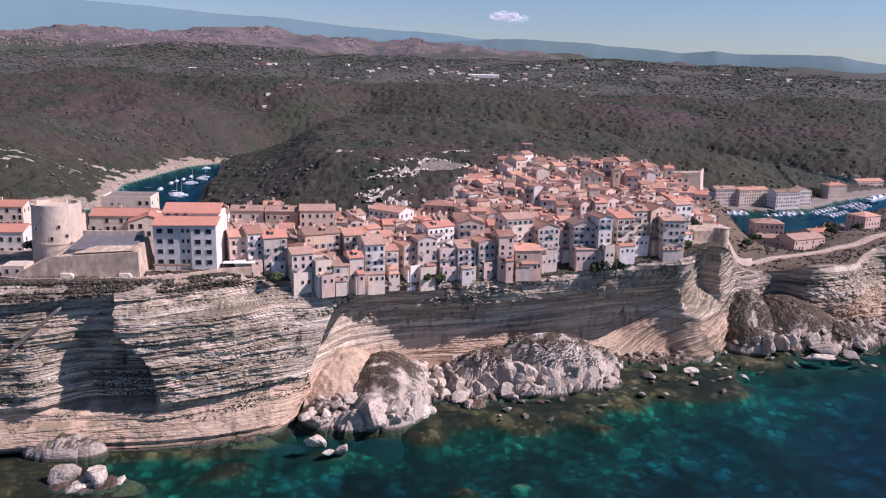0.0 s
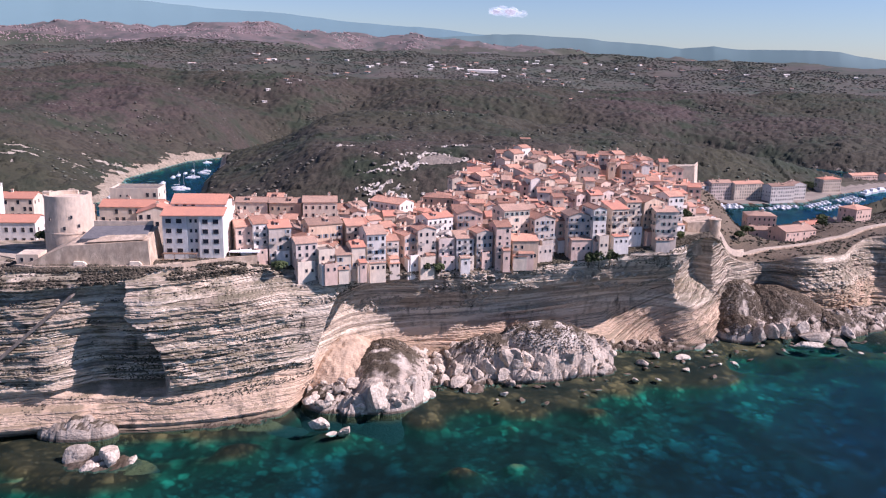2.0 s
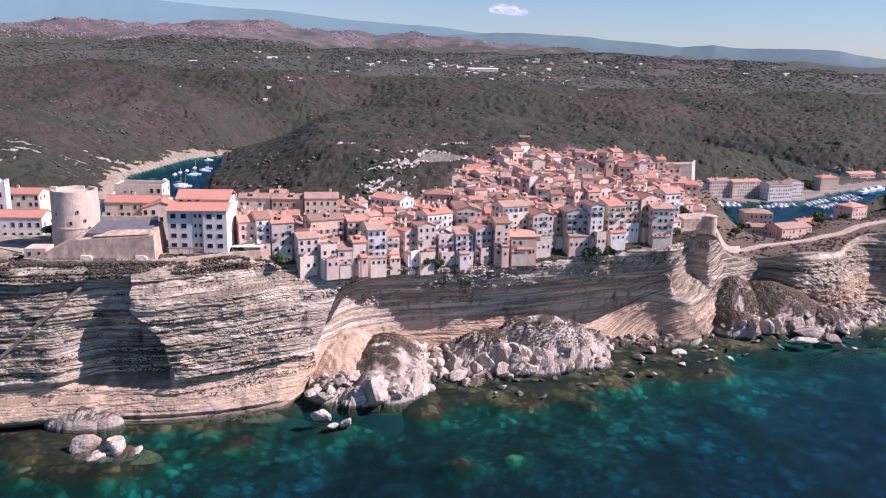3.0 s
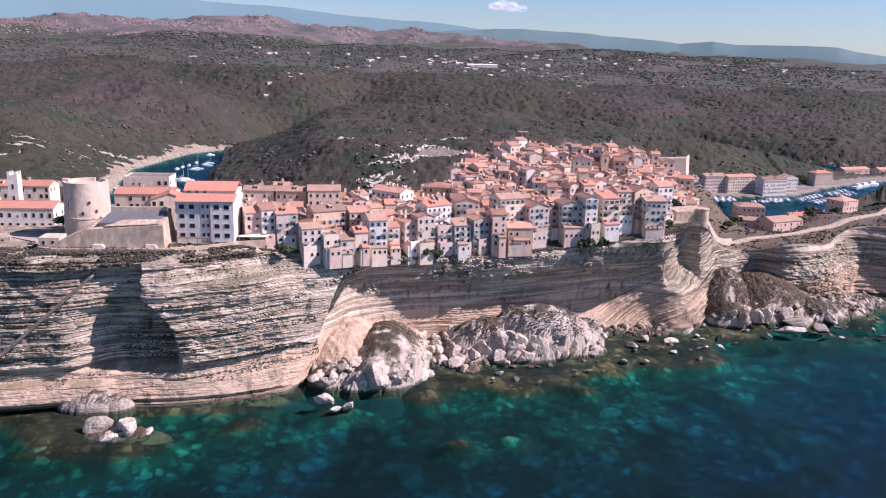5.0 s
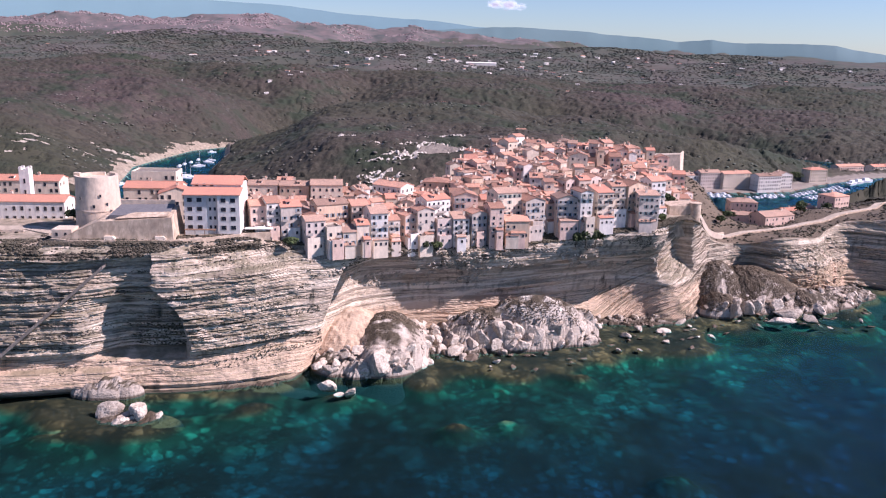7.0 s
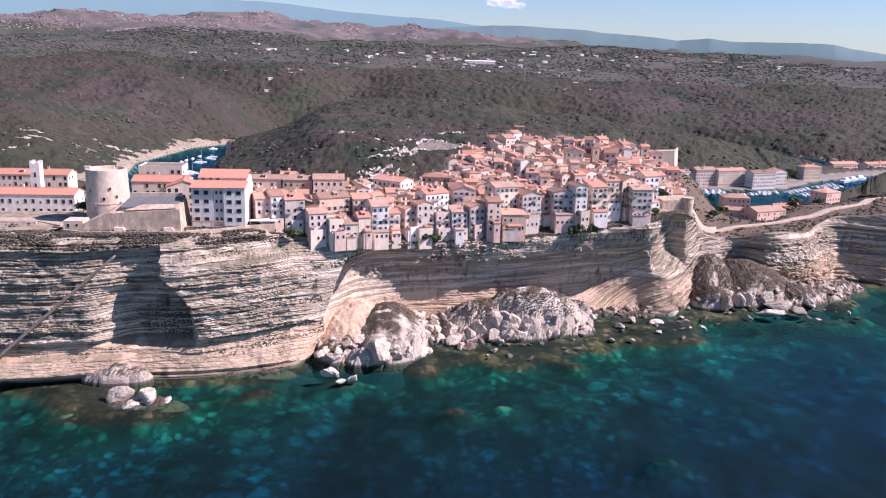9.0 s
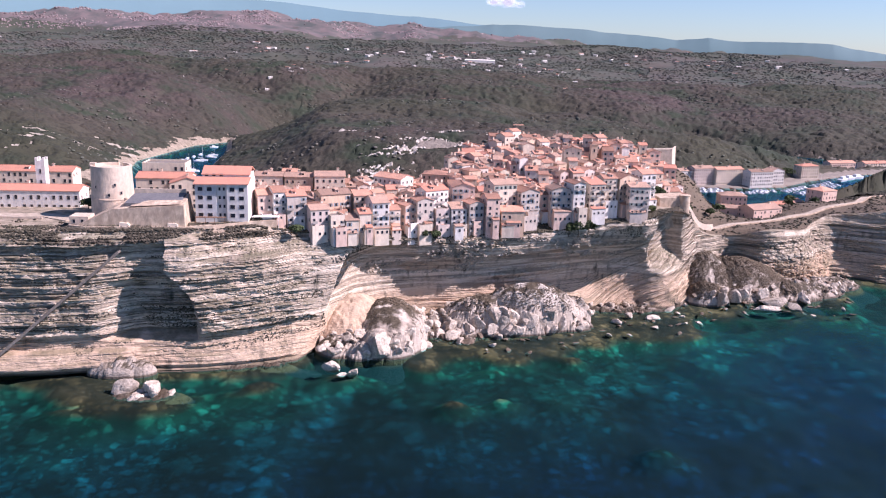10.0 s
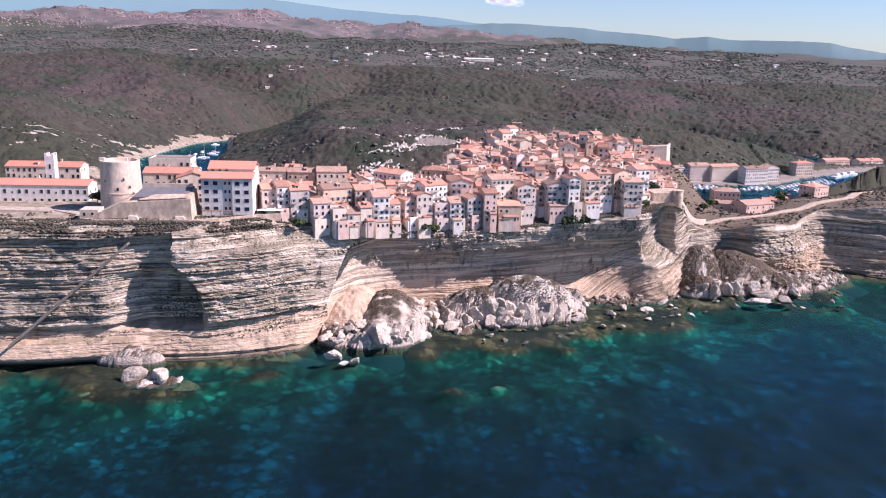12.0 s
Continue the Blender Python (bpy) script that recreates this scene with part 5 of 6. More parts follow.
while n < 215:
    x = rng.uniform(-30, 300)
    y = float(np.interp(x, FOOT_X, FOOT_Y)) - rng.uniform(2, 56)
    z = float(apron(np.array(x), np.array(y)))
    if not -1.2 < z < 9:
        continue
    boulder(x, y, z + 0.2, rng.choice([1.2, 1.6, 2.0, 2.6, 3.4, 4.2]) * rng.uniform(0.8, 1.2) * (0.65 if x > 125 else 1.0), dark=(z < 0.4 and rng.random() < 0.7) or (x > 125 and rng.random() < 0.45))
    n += 1

for k in range(64):
    x = rng.uniform(34, 292)
    y = float(np.interp(x, FOOT_X, FOOT_Y)) - rng.uniform(30, 58)
    boulder(x, y, -0.1, rng.uniform(0.8, 2.2), dark=rng.random() < 0.75, stretch=(1.3, 1, 0.6))

# ---- scrub ----
bm = bmesh.new()
bmesh.ops.create_icosphere(bm, subdivisions=1, radius=1)
ICO_V, ICO_F = np.array([v.co[:] for v in bm.verts]), np.array([[v.index for v in f.verts] for f in bm.faces])
bm.free()


def scrub(name, x, y, z, size, mat, label, seed, flat=0.6, category="scrub", shade=False):
    """Low bushes as one mesh of jittered clumps."""
    r = np.random.default_rng(seed)
    n, k = len(x), len(ICO_V)
    v = ICO_V[None] * (size[:, None, None] * r.uniform(0.6, 1.25, (n, k, 1))) * np.array([1, 1, flat])
    v = v + np.stack([x, y, z + size * 0.3], -1)[:, None, :]
    f = ICO_F[None] + (np.arange(n) * k)[:, None, None]
    tagged(new(name, mesh(name, v.reshape(-1, 3), f.reshape(-1, 3).tolist(), mat, shade=shade)), label, category, kind="stuff")


ROAD = [(206, 128), (220, 137), (238, 145), (264, 155), (290, 168), (318, 184), (349, 203), (400, 250), (448, 312)]
def quarry(x, y):
    n_ = fbm(x / 26, y / 9, 4.0, 4)
    bowl = ((x - 58) / 27) ** 2 + ((y - 452) / 15) ** 2 < 0.55 + 0.6 * n_
    core = np.exp(-((x - 52) / 40) ** 2 - ((y - 436) / 20) ** 2) + 0.9 * np.exp(-((x - 92) / 36) ** 2 - ((y - 500) / 7) ** 2) + 0.85 * np.exp(-((x + 2) / 46) ** 2 - ((y - 413) / 10) ** 2)
    return bowl | (core * 0.8 + 0.75 * n_ + 0.4 * fbm(x / 5, y / 3, 9.0, 3) > 0.74)


def yard(x, y):
    return ((x - 58) / 27) ** 2 + ((y - 452) / 15) ** 2 < 0.42 + 0.4 * fbm(x / 26, y / 9, 4.0, 4)


def quarry_rim(x, y):
    return quarry(x, y) & ~yard(x, y) & (vnoise(x / 9, y / 4, 12) > 0.30)


def scars(x, y):
    n_ = fbm(x / 20, y / 8, 8.0, 4)
    core = 0.55 * np.exp(-((x + 312) / 30) ** 2 - ((y - 655) / 14) ** 2) + 0.5 * np.exp(-((x + 395) / 50) ** 2 - ((y - 550) / 40) ** 2) + 0.42 * np.exp(-((x + 300) / 60) ** 2 - ((y - 600) / 50) ** 2)
    return core + 0.5 * n_ + 0.25 * fbm(x / 6, y / 4, 9.0, 3) > 0.66


r = np.random.default_rng(5)
rows_y = 398 + 1180 * np.linspace(0, 1, 420) ** 1.25
fan = np.linspace(-1, 1, 760)
gx = 70 + fan[:, None] * (90 + (rows_y + 360) * 0.60)[None, :] + r.uniform(-0.8, 0.8, (760, 420))
gy = rows_y[None, :] + r.uniform(-0.9, 0.9, (760, 420))
d = shore_distance(gx, gy)
clump = vnoise(gx / 7, gy / 7, 3) + 0.5 * vnoise(gx / 23, gy / 23, 9) - 0.75
tall = 0.6 + 3.4 * clump + r.uniform(-0.6, 0.75, gx.shape) + 1.3 * smooth(0.3, 0.8, vnoise(gx / 70, gy / 70, 21))
bare_ = quarry(gx, gy) | scars(gx, gy) | (d < np.where(gx < -205, 11 + 10 * fbm(gx / 14, gy / 14, 6.0, 3), 7)) | ((gx > 250) & (d < 26))
gz = land(gx, gy) + np.where(bare_, -3.0, tall * (1 + (gy - 400) / 1300))
tagged(new("maquis_scrub", mesh("maquis_scrub", np.stack([gx, gy, gz], -1).reshape(-1, 3), grid_faces(760, 420), BRUSH, shade=True)), "dense dark green and brown maquis scrub on the hills", "scrub", kind="stuff")
x, y = r.uniform(-700, 900, 9000), 410 + 900 * r.uniform(0, 1, 9000) ** 1.3
keep = (shore_distance(x, y) > 12) & (np.abs(x - 70) < 60 + (y + 360) * 0.58) & (vnoise(x / 40, y / 40, 13) > 0.55) & ~((x > 250) & (shore_distance(x, y) < 40))
x, y = x[keep], y[keep]
scrub("hill_trees", x, y, land(x, y) + 0.6, r.uniform(1.2, 2.8, len(x)), WOOD, "low dark trees standing in the maquis", 41, flat=0.5, category="trees", shade=True)
x = r.uniform(-260, 190, 15000)
y = edge_y(x) + r.uniform(-0.5, 10, len(x))
keep = (vnoise(x / 9, y / 4, 6) + 0.25 * r.uniform(-1, 1, len(x)) > 0.40 + 0.22 * np.exp(-((x + 79) / 12) ** 2) - 0.2 * np.exp(-((x + 108) / 16) ** 2))
x, y = x[keep], y[keep]
scrub("cliff_edge_scrub", x, y, land(x, y), r.uniform(0.25, 0.95, len(x)), BUSH, "low green bushes along the cliff's edge", 2)

x, y = r.uniform(186, 640, 15000), r.uniform(60, 430, 15000)
gap = np.min([np.hypot(x - px, y - py) for a_, b_ in zip(ROAD, ROAD[1:]) for k in range(8) for px, py in [(a_[0] + (b_[0] - a_[0]) * k / 8, a_[1] + (b_[1] - a_[1]) * k / 8)]], axis=0)
keep = (y > edge_y(x) + 1) & (gap > 4) & (shore_distance(x, y) > np.where(x > 400, 1.5, 8.0)) & (vnoise(x / 11, y / 11, 6) + 0.25 * r.uniform(-1, 1, len(x)) > 0.36)
x, y = x[keep], y[keep]
scrub("saddle_scrub", x, y, land(x, y), r.uniform(0.4, 1.3, len(x)), BUSH, "low scrub on the saddle between cliff and harbour", 17)
x, y = r.uniform(400, 700, 9000), r.uniform(200, 500, 9000)
keep = (shore_distance(x, y) > 1.0) & (y < 380 + 0.35 * (x - 400)) & (vnoise(x / 12, y / 12, 7) > 0.3)
x, y = x[keep], y[keep]
scrub("ridge_scrub", x, y, land(x, y), r.uniform(0.7, 1.9, len(x)), BUSH, "low scrub on the ridge south of the harbour", 28)
x, y = r.uniform(-270, -128, 3200), r.uniform(-14, 130, 3200)
keep = (y > edge_y(x) + 1) & (vnoise(x / 10, y / 10, 9) + 0.25 * r.uniform(-1, 1, len(x)) > 0.5) & ~((y > 12) & (y < 60))
x, y = x[keep], y[keep]
scrub("west_scrub", x, y, land(x, y), r.uniform(0.3, 1.0, len(x)), BUSH, "low scrub on the western plateau", 18)

# scrub bank below the cliff-top lane
x = r.uniform(-135, -52, 2600)
y = edge_y(x) + r.uniform(0.3, 3.4, len(x))
keep = vnoise(x / 6, y / 3, 16) > 0.46
x, y = x[keep], y[keep]
pi, pj = r.integers(0, nu, 40000), r.integers(int(nv * 0.9), nv - 1, 40000)
keep = (xy[pi, pj, 0] > -262) & (xy[pi, pj, 0] < -50) & (CZ[pi, pj] > 57.0) & (vnoise(A[pi, pj] / 7, CZ[pi, pj] / 2, 16) + 0.2 * r.uniform(-1, 1, len(pi)) > 0.53)
pi, pj = pi[keep], pj[keep]
h = np.append(land(x, y) + 0.2, CZ[pi, pj] - 0.1)
x, y = np.append(x, xy[pi, pj, 0]), np.append(y, xy[pi, pj, 1])
scrub("lane_bank_scrub", x, y, h, r.uniform(0.3, 1.0, len(x)), BUSH, "low scrub bank below the cliff-top lane", 27)

# bushes clinging to the ledges
pi, pj = r.integers(0, nu, 56000), r.integers(30, nv - 2, 56000)
lx, lz = xy[pi, pj, 0], CZ[pi, pj]
ledges = (lx < -25) & (vnoise(A[pi, pj] / 16, lz / 2.2, 3) > np.where((np.abs(lz - 28) < 3.0) & (vnoise(A[pi, pj] / 30, lz / 9, 31) > 0.4), 0.50, np.where((lx > -106) & (lx < -78) & (lz > 16) & (lz < 44), 0.60, 0.76)))
brink = (lx > -30) & (lx < 160) & (lz > 43) & (vnoise(A[pi, pj] / 8, lz / 4, 5) > 0.52)
keep = ledges | brink
pi, pj = pi[keep], pj[keep]
scrub("ledge_scrub", xy[pi, pj, 0], xy[pi, pj, 1], CZ[pi, pj] - 0.2, r.uniform(0.15, 0.5, len(pi)), BUSH, "small dark bushes clinging to the cliff ledges", 3)

x, y = r.uniform(176, 250, 34000), r.uniform(74, 126, 34000)
hz = apron(x, y)
keep = (hz > 3.5) & (vnoise(x / 7, y / 7, 4) + 0.15 * r.uniform(-1, 1, len(x)) > 0.34)
x, y, hz = x[keep], y[keep], hz[keep]
scrub("mound_grass", x, y, hz - 0.15, r.uniform(0.3, 0.7, len(x)), DRY, "brown dry grass and low scrub on the mound", 15, flat=0.28, shade=True)
x, y = r.uniform(-14, 118, 24000), r.uniform(24, 66, 24000)
hz = apron(x, y)
keep = (hz > 8.0 + 5 * vnoise(x / 8, y / 8, 2)) & (vnoise(x / 6, y / 6, 4) + 0.2 * r.uniform(-1, 1, len(x)) > 0.42)
x, y, hz = x[keep], y[keep], hz[keep]
scrub("dome_grass", x, y, hz - 0.15, r.uniform(0.25, 0.6, len(x)), DRY, "brown dry scrub on the rock domes", 16, flat=0.26, shade=True)

# pale broken rocks along the brink under the houses
pi, pj = r.integers(0, nu, 16000), r.integers(int(nv * 0.60), nv - 1, 16000)
lx = xy[pi, pj, 0]
keep = (lx > -34) & (lx < 172) & (vnoise(A[pi, pj] / 9, CZ[pi, pj] / 3, 22) > 0.64)
pi, pj = pi[keep], pj[keep]
scrub("brink_rocks", xy[pi, pj, 0], xy[pi, pj, 1], CZ[pi, pj] - 0.4, r.uniform(0.25, 0.95, len(pi)), CHALK, "broken pale limestone rocks along the brink under the houses", 23, flat=0.7, category="rocks")

# granite outcrops on the far ridge
x, y = r.uniform(-2700, 1100, 34000), r.uniform(3380, 4050, 34000)
h = land(x, y)
keep = (h > 178) & (fbm(x / 150, y / 90, 9.0, 4) + 0.25 * r.uniform(-1, 1, len(x)) > 0.24) & (r.uniform(0, 1, len(x)) > 0.1)
x, y, h = x[keep], y[keep], h[keep]
scrub("ridge_outcrops", x, y, h - 2, r.uniform(2, 6.5, len(x)), PINK_BLOCK, "pink granite outcrops along the far ridge", 24, flat=0.7, category="rocks")

# bare pale rock showing through the scrub


def bare_rock(name, x0, x1, y0, y1, cell, bare, label, seed, mat=None, rough=0.5):
    """Rough sheets of rock lying on the land wherever bare(x, y) says so."""
    gx, gy = np.meshgrid(np.arange(x0, x1, cell), np.arange(y0, y1, cell), indexing="ij")
    gz = land(gx, gy) + 0.5 + rough * fbm(gx / 3, gy / 3, seed, 3)
    on = bare(gx[:-1, :-1] + cell / 2, gy[:-1, :-1] + cell / 2).reshape(-1)
    f = np.array(grid_faces(*gx.shape))[on]
    used, inv = np.unique(f, return_inverse=True)
    v = np.stack([gx, gy, gz], -1).reshape(-1, 3)[used]
    tagged(new(name, mesh(name, v, inv.reshape(-1, 4).tolist(), mat or CHALK)), label, "rocks", kind="stuff")


def banks(x, y):
    d = shore_distance(x, y)
    return (d > -1.5) & (d < 12 + 10 * fbm(x / 14, y / 14, 6.0, 3)) & (x < -205 + 0.02 * y) | (np.abs(d - 14) < 3) & (fbm(x / 10, y / 10, 2.0, 3) > 0.45)


bare_rock("quarry_slope", -70, 150, 398, 525, 1.0, quarry_rim, "white eroded limestone slope behind the town", 1.0, WHITE_ROCK, rough=1.8)
bare_rock("quarry_yard", 10, 110, 425, 480, 1.0, yard, "flat grey gravel yard of the old quarry", 4.0, QUAY)
bare_rock("hillside_scars", -470, -220, 500, 720, 1.8, scars, "pale limestone scars on the hillside", 2.0)
bare_rock("inlet_banks", -345, -165, 465, 860, 1.8, banks, "tan rock banks of the harbour inlet", 3.0, TAN_BANK)

# woods on the far plain
x, y = r.uniform(-1500, 1700, 52000), 1200 + 2150 * r.uniform(0, 1, 52000) ** 1.1
keep = (np.abs(x - 60) < 60 + (y + 360) * 0.62) & (y > 1350 + 200 * r.uniform(-1, 1, len(x))) & (vnoise(x / 130, y / 170, 3) + 0.3 * r.uniform(-1, 1, len(x)) > 0.34)
x, y = x[keep], y[keep]
for px, py, rx, ry in ((590, 1180, 50, 60), (545, 830, 60, 28), (600, 745, 60, 22), (480, 700, 40, 22), (-120, 1080, 22, 80), (330, 1650, 120, 120)):
    x, y = np.append(x, r.normal(px, rx * 0.6, 420)), np.append(y, r.normal(py, ry * 0.6, 420))
scrub("far_woods", x, y, land(x, y), r.uniform(0.6, 1.4, len(x)) * (1.0 + y / 660), WOOD, "dark green woods on the plain behind the hills", 6, flat=0.2, category="trees", shade=True)

# ---- trees ----


def tree(x, y, z, tall, wide, label, mat=None, seed=0):
    rnd = np.random.default_rng(seed)
    own = thing("tree", pose(x, y, z), label, "tree", "trees")
    b = Build().drum(0, 0, -0.6, tall * 0.5, 0.3, 0.16, 8)
    for k in range(3):
        ang = 2.1 * k + seed
        b.add([(0.1, 0, tall * 0.35), (-0.1, 0, tall * 0.35), (0, 0.1, tall * 0.35), (wide * 0.5 * math.cos(ang), wide * 0.5 * math.sin(ang), tall * 0.7)], [(0, 1, 3), (1, 2, 3), (2, 0, 3)])
    part("trunk", b.done("trunk", [BARK]), own)
    n_ = 260
    a_, e_, q_ = rnd.uniform(0, 6.283, n_), rnd.uniform(-0.5, 1.57, n_), rnd.uniform(0.45, 1.0, n_) ** 0.6
    lump = 0.8 + 0.35 * np.sin(3 * a_ + seed)
    c_ = np.stack([wide * q_ * lump * np.cos(a_) * np.cos(e_), wide * q_ * lump * np.sin(a_) * np.cos(e_), tall * 0.62 + tall * 0.36 * q_ * np.sin(e_)], -1)
    v_ = ICO_V[None] * (rnd.uniform(0.3, 0.75, (n_, 1, 1)) * rnd.uniform(0.5, 1.3, (n_, len(ICO_V), 1))) + c_[:, None, :]
    f_ = ICO_F[None] + (np.arange(n_) * len(ICO_V))[:, None, None]
    part("crown", mesh("crown", v_.reshape(-1, 3), f_.reshape(-1, 3).tolist(), mat or LEAF), own)


for k, (x, y, tall, wide, lab) in enumerate([(-37, 6, 4, 3.2, "yellow-green bush tree below the houses"), (24, 46, 5, 3.0, "dark green tree below the houses"), (29, 46, 4, 2.4, "dark green tree below the houses"), (164, 118, 7, 4, "dark green tree beside the bastion"), (170, 124, 8, 4, "dark green tree beside the bastion"),
                                             (176, 132, 8, 4.2, "dark green tree beside the bastion"), (192, 208, 8, 5, "dark green tree by the upper bastion"), (478, 556, 13, 8, "round dark tree on the quay"), (486, 562, 12, 7, "round dark tree on the quay"), (-134, 32, 6, 4, "olive tree between barracks and tower"), (-138, 36, 5, 3.4, "olive tree between barracks and tower"),
                                             (-92, 66, 7, 5, "dark tree behind the barracks"), (152, 78, 4, 2.6, "small tree on a terrace"), (70, 55, 4, 2.4, "small tree on the brink"), (262, 200, 6, 3.5, "dark tree between the lower houses"), (310, 226, 7, 4, "dark tree between the lower houses"), (238, 184, 5, 3.4, "dark tree between the lower houses"), (232, 176, 5, 3, "dark tree between the lower houses"), (296, 200, 6, 4, "dark tree between the lower houses"), (336, 236, 6, 4.4, "dark tree between the lower houses"), (220, 158, 5, 3, "dark tree below the bastion"), (200, 150, 6, 4, "dark tree below the bastion")]):
    tree(x, y, float(land(x, y)), tall, wide, lab, seed=k)

for k, (x, y, tall, wide) in enumerate(((101, 58.6, 7, 3.6), (106, 58.2, 8.5, 4.6), (111.5, 59.4, 8, 4.2))):
    tree(x, y, 45.5, tall, wide, "bright green tree rooted on the cliff's brink", seed=70 + k)

# ---- boats ----


def boat(x, y, turn, size, sail=False):
    own = thing("sailing_boat" if sail else "motor_yacht", pose(x, y, 0.05, 0, 0, turn), "white sailing boat with a bare mast, moored" if sail else "white motor yacht moored in the harbour", "boat", "boats in the harbour")
    key = ("boat", sail)
    if key not in _cache:
        st = [(-0.5, 0.13), (-0.3, 0.16), (0.0, 0.17), (0.25, 0.13), (0.42, 0.06), (0.5, 0.005)]
        out_ = [(u, -w) for u, w in st] + [(u, w) for u, w in reversed(st)]
        n_ = len(out_)
        b = Build().add([(u * 0.94, w * 0.75, -0.03) for u, w in out_] + [(u, w, 0.11) for u, w in out_], [tuple(range(n_, 2 * n_))] + [(k, (k + 1) % n_, n_ + (k + 1) % n_, n_ + k) for k in range(n_)])
        hull = b.done("hull", [HULL])
        hgt = 0.16 if sail else 0.22
        cab = Build().add([(-0.25, -0.10, 0.112), (0.2, -0.08, 0.112), (0.2, 0.08, 0.112), (-0.25, 0.10, 0.112), (-0.22, -0.08, hgt), (0.10, -0.06, hgt), (0.10, 0.06, hgt), (-0.22, 0.08, hgt)], [(4, 5, 6, 7), (0, 1, 5, 4), (1, 2, 6, 5), (2, 3, 7, 6), (3, 0, 4, 7)]).done("cabin", [HULL])
        wsn = Build().add([(0.115, -0.066, 0.2), (0.19, -0.075, 0.125), (0.19, 0.075, 0.125), (0.115, 0.066, 0.2), (0.125, -0.066, 0.21), (0.20, -0.075, 0.135), (0.20, 0.075, 0.135), (0.125, 0.066, 0.21)], [(4, 5, 6, 7), (0, 1, 5, 4), (1, 2, 6, 5), (2, 3, 7, 6), (3, 0, 4, 7)]).done("windscreen", [DECK])
        mast = Build().drum(0.05, 0, 0.1, 1.25, 0.012, 0.008, 8).done("mast", [METAL])
        boom = Build().box(-0.35, -0.012, 0.26, 0.05, 0.012, 0.285).done("boom", [HULL])
        _cache[key] = (hull, cab, wsn, mast, boom)
    hull, cab, wsn, mast, boom = _cache[key]
    big = Matrix.Scale(size, 4)
    part("hull", hull, own, at=big)
    part("cabin", cab, own, at=big)
    if sail:
        part("mast", mast, own, at=big)
        part("boom", boom, own, at=big)
    else:
        part("windscreen", wsn, own, at=big)


for x, y, turn, size, sail in ((-248, 529, 70, 13, False), (-243, 557, 75, 11, False), (-236, 590, 78, 12, False), (-236, 635, 80, 11, False), (-234, 652, 80, 10, False), (-230, 668, 82, 10, False), (-226, 690, 84, 11, False), (-212, 560, 20, 15, True), (-206, 556, 15, 12, True),
                               (-208, 545, 10, 12, False), (-203, 552, 15, 10, False), (-212, 676, 10, 11, False), (-208, 668, 10, 12, False), (-210, 690, 15, 11, True), (-225, 769, 30, 12, False), (-214, 640, 5, 14, True), (-216, 632, 10, 12, False), (-262, 500, 65, 12, False)):
    boat(x, y, turn, size, sail)
for gx_, gy_, dx_, dy_, n_, base_turn in ((338, 470, 6.6, 0.6, 5, 100), (342, 484, 7.5, 0, 4, 100), (384, 464, 7.0, 1.0, 5, 95), (404, 474, 6.8, 1.4, 4, 95), (438, 478, 7.0, 5.4, 6, 120), (446, 464, 7.6, 5.6, 5, 120), (492, 516, 7.5, 5.8, 5, 125), (500, 506, 8.0, 6.6, 4, 125), (556, 566, 15, 10, 3, 30)):
    for k in range(n_):
        boat(gx_ + dx_ * k + rng.uniform(-0.6, 0.6), gy_ + dy_ * k + rng.uniform(-0.8, 0.8), base_turn + rng.uniform(-8, 8), rng.uniform(9, 13) if n_ > 3 else 24, rng.random() < 0.15)

# ---- villas scattered on the plain ----


def villa(x, y, w, d, h, turn, white_roof):
    own = thing("villa", pose(x, y, float(land(x, y)), 0, 0, turn), "white villa standing among trees on the plain", "house", "villas on the plain")
    part("wall", Build().box(-w / 2, -d / 2, -3, w / 2, d / 2, h).done("wall", [WALLS[1]]), own)
    b = Build()
    b.slab([(-w / 2 - 0.5, -d / 2 - 0.5, h), (w / 2 + 0.5, -d / 2 - 0.5, h), (w / 2 + 0.5, 0, h + d * 0.16), (-w / 2 - 0.5, 0, h + d * 0.16)], 0.3)
    b.slab([(w / 2 + 0.5, d / 2 + 0.5, h), (-w / 2 - 0.5, d / 2 + 0.5, h), (-w / 2 - 0.5, 0, h + d * 0.16), (w / 2 + 0.5, 0, h + d * 0.16)], 0.3)
    part("roof", b.done("roof", [WALLS[1] if white_roof else ROOF]), own)
    for u in (-w * 0.25, w * 0.25):
        part("window", window_mesh(1.6, 1.6, 0), own, at=pose(u, -d / 2, 0.9))


for cx_, cy_, sx_, sy_, n_ in ((-190, 1420, 130, 160, 34), (260, 2150, 170, 220, 24), (90, 1000, 90, 110, 5), (380, 1500, 170, 260, 18), (-500, 2400, 420, 420, 22), (900, 2400, 520, 520, 30), (100, 1900, 320, 360, 24), (700, 1150, 160, 160, 4)):
    for k in range(n_):
        x, y = cx_ + rng.gauss(0, 0.7) * sx_, cy_ + rng.gauss(0, 0.7) * sy_
        f = min(1.5, max(0.6, y / 1700))
        villa(x, y, rng.uniform(6, 13) * f, rng.uniform(5, 8) * f, rng.uniform(2.2, 3.6) * f, rng.uniform(-35, 35), rng.random() < 0.6)
villa(224, 985, 24, 12, 4, 5, True)
villa(161, 580, 11, 7, 3, 0, False)
villa(300, 2120, 90, 16, 7, 0, True)
for x, y, w in ((566, 706, 22), (604, 728, 18), (540, 655, 14), (516, 690, 13)):
    villa(x, y, w, 10, 3.4, rng.uniform(-20, 20), False)

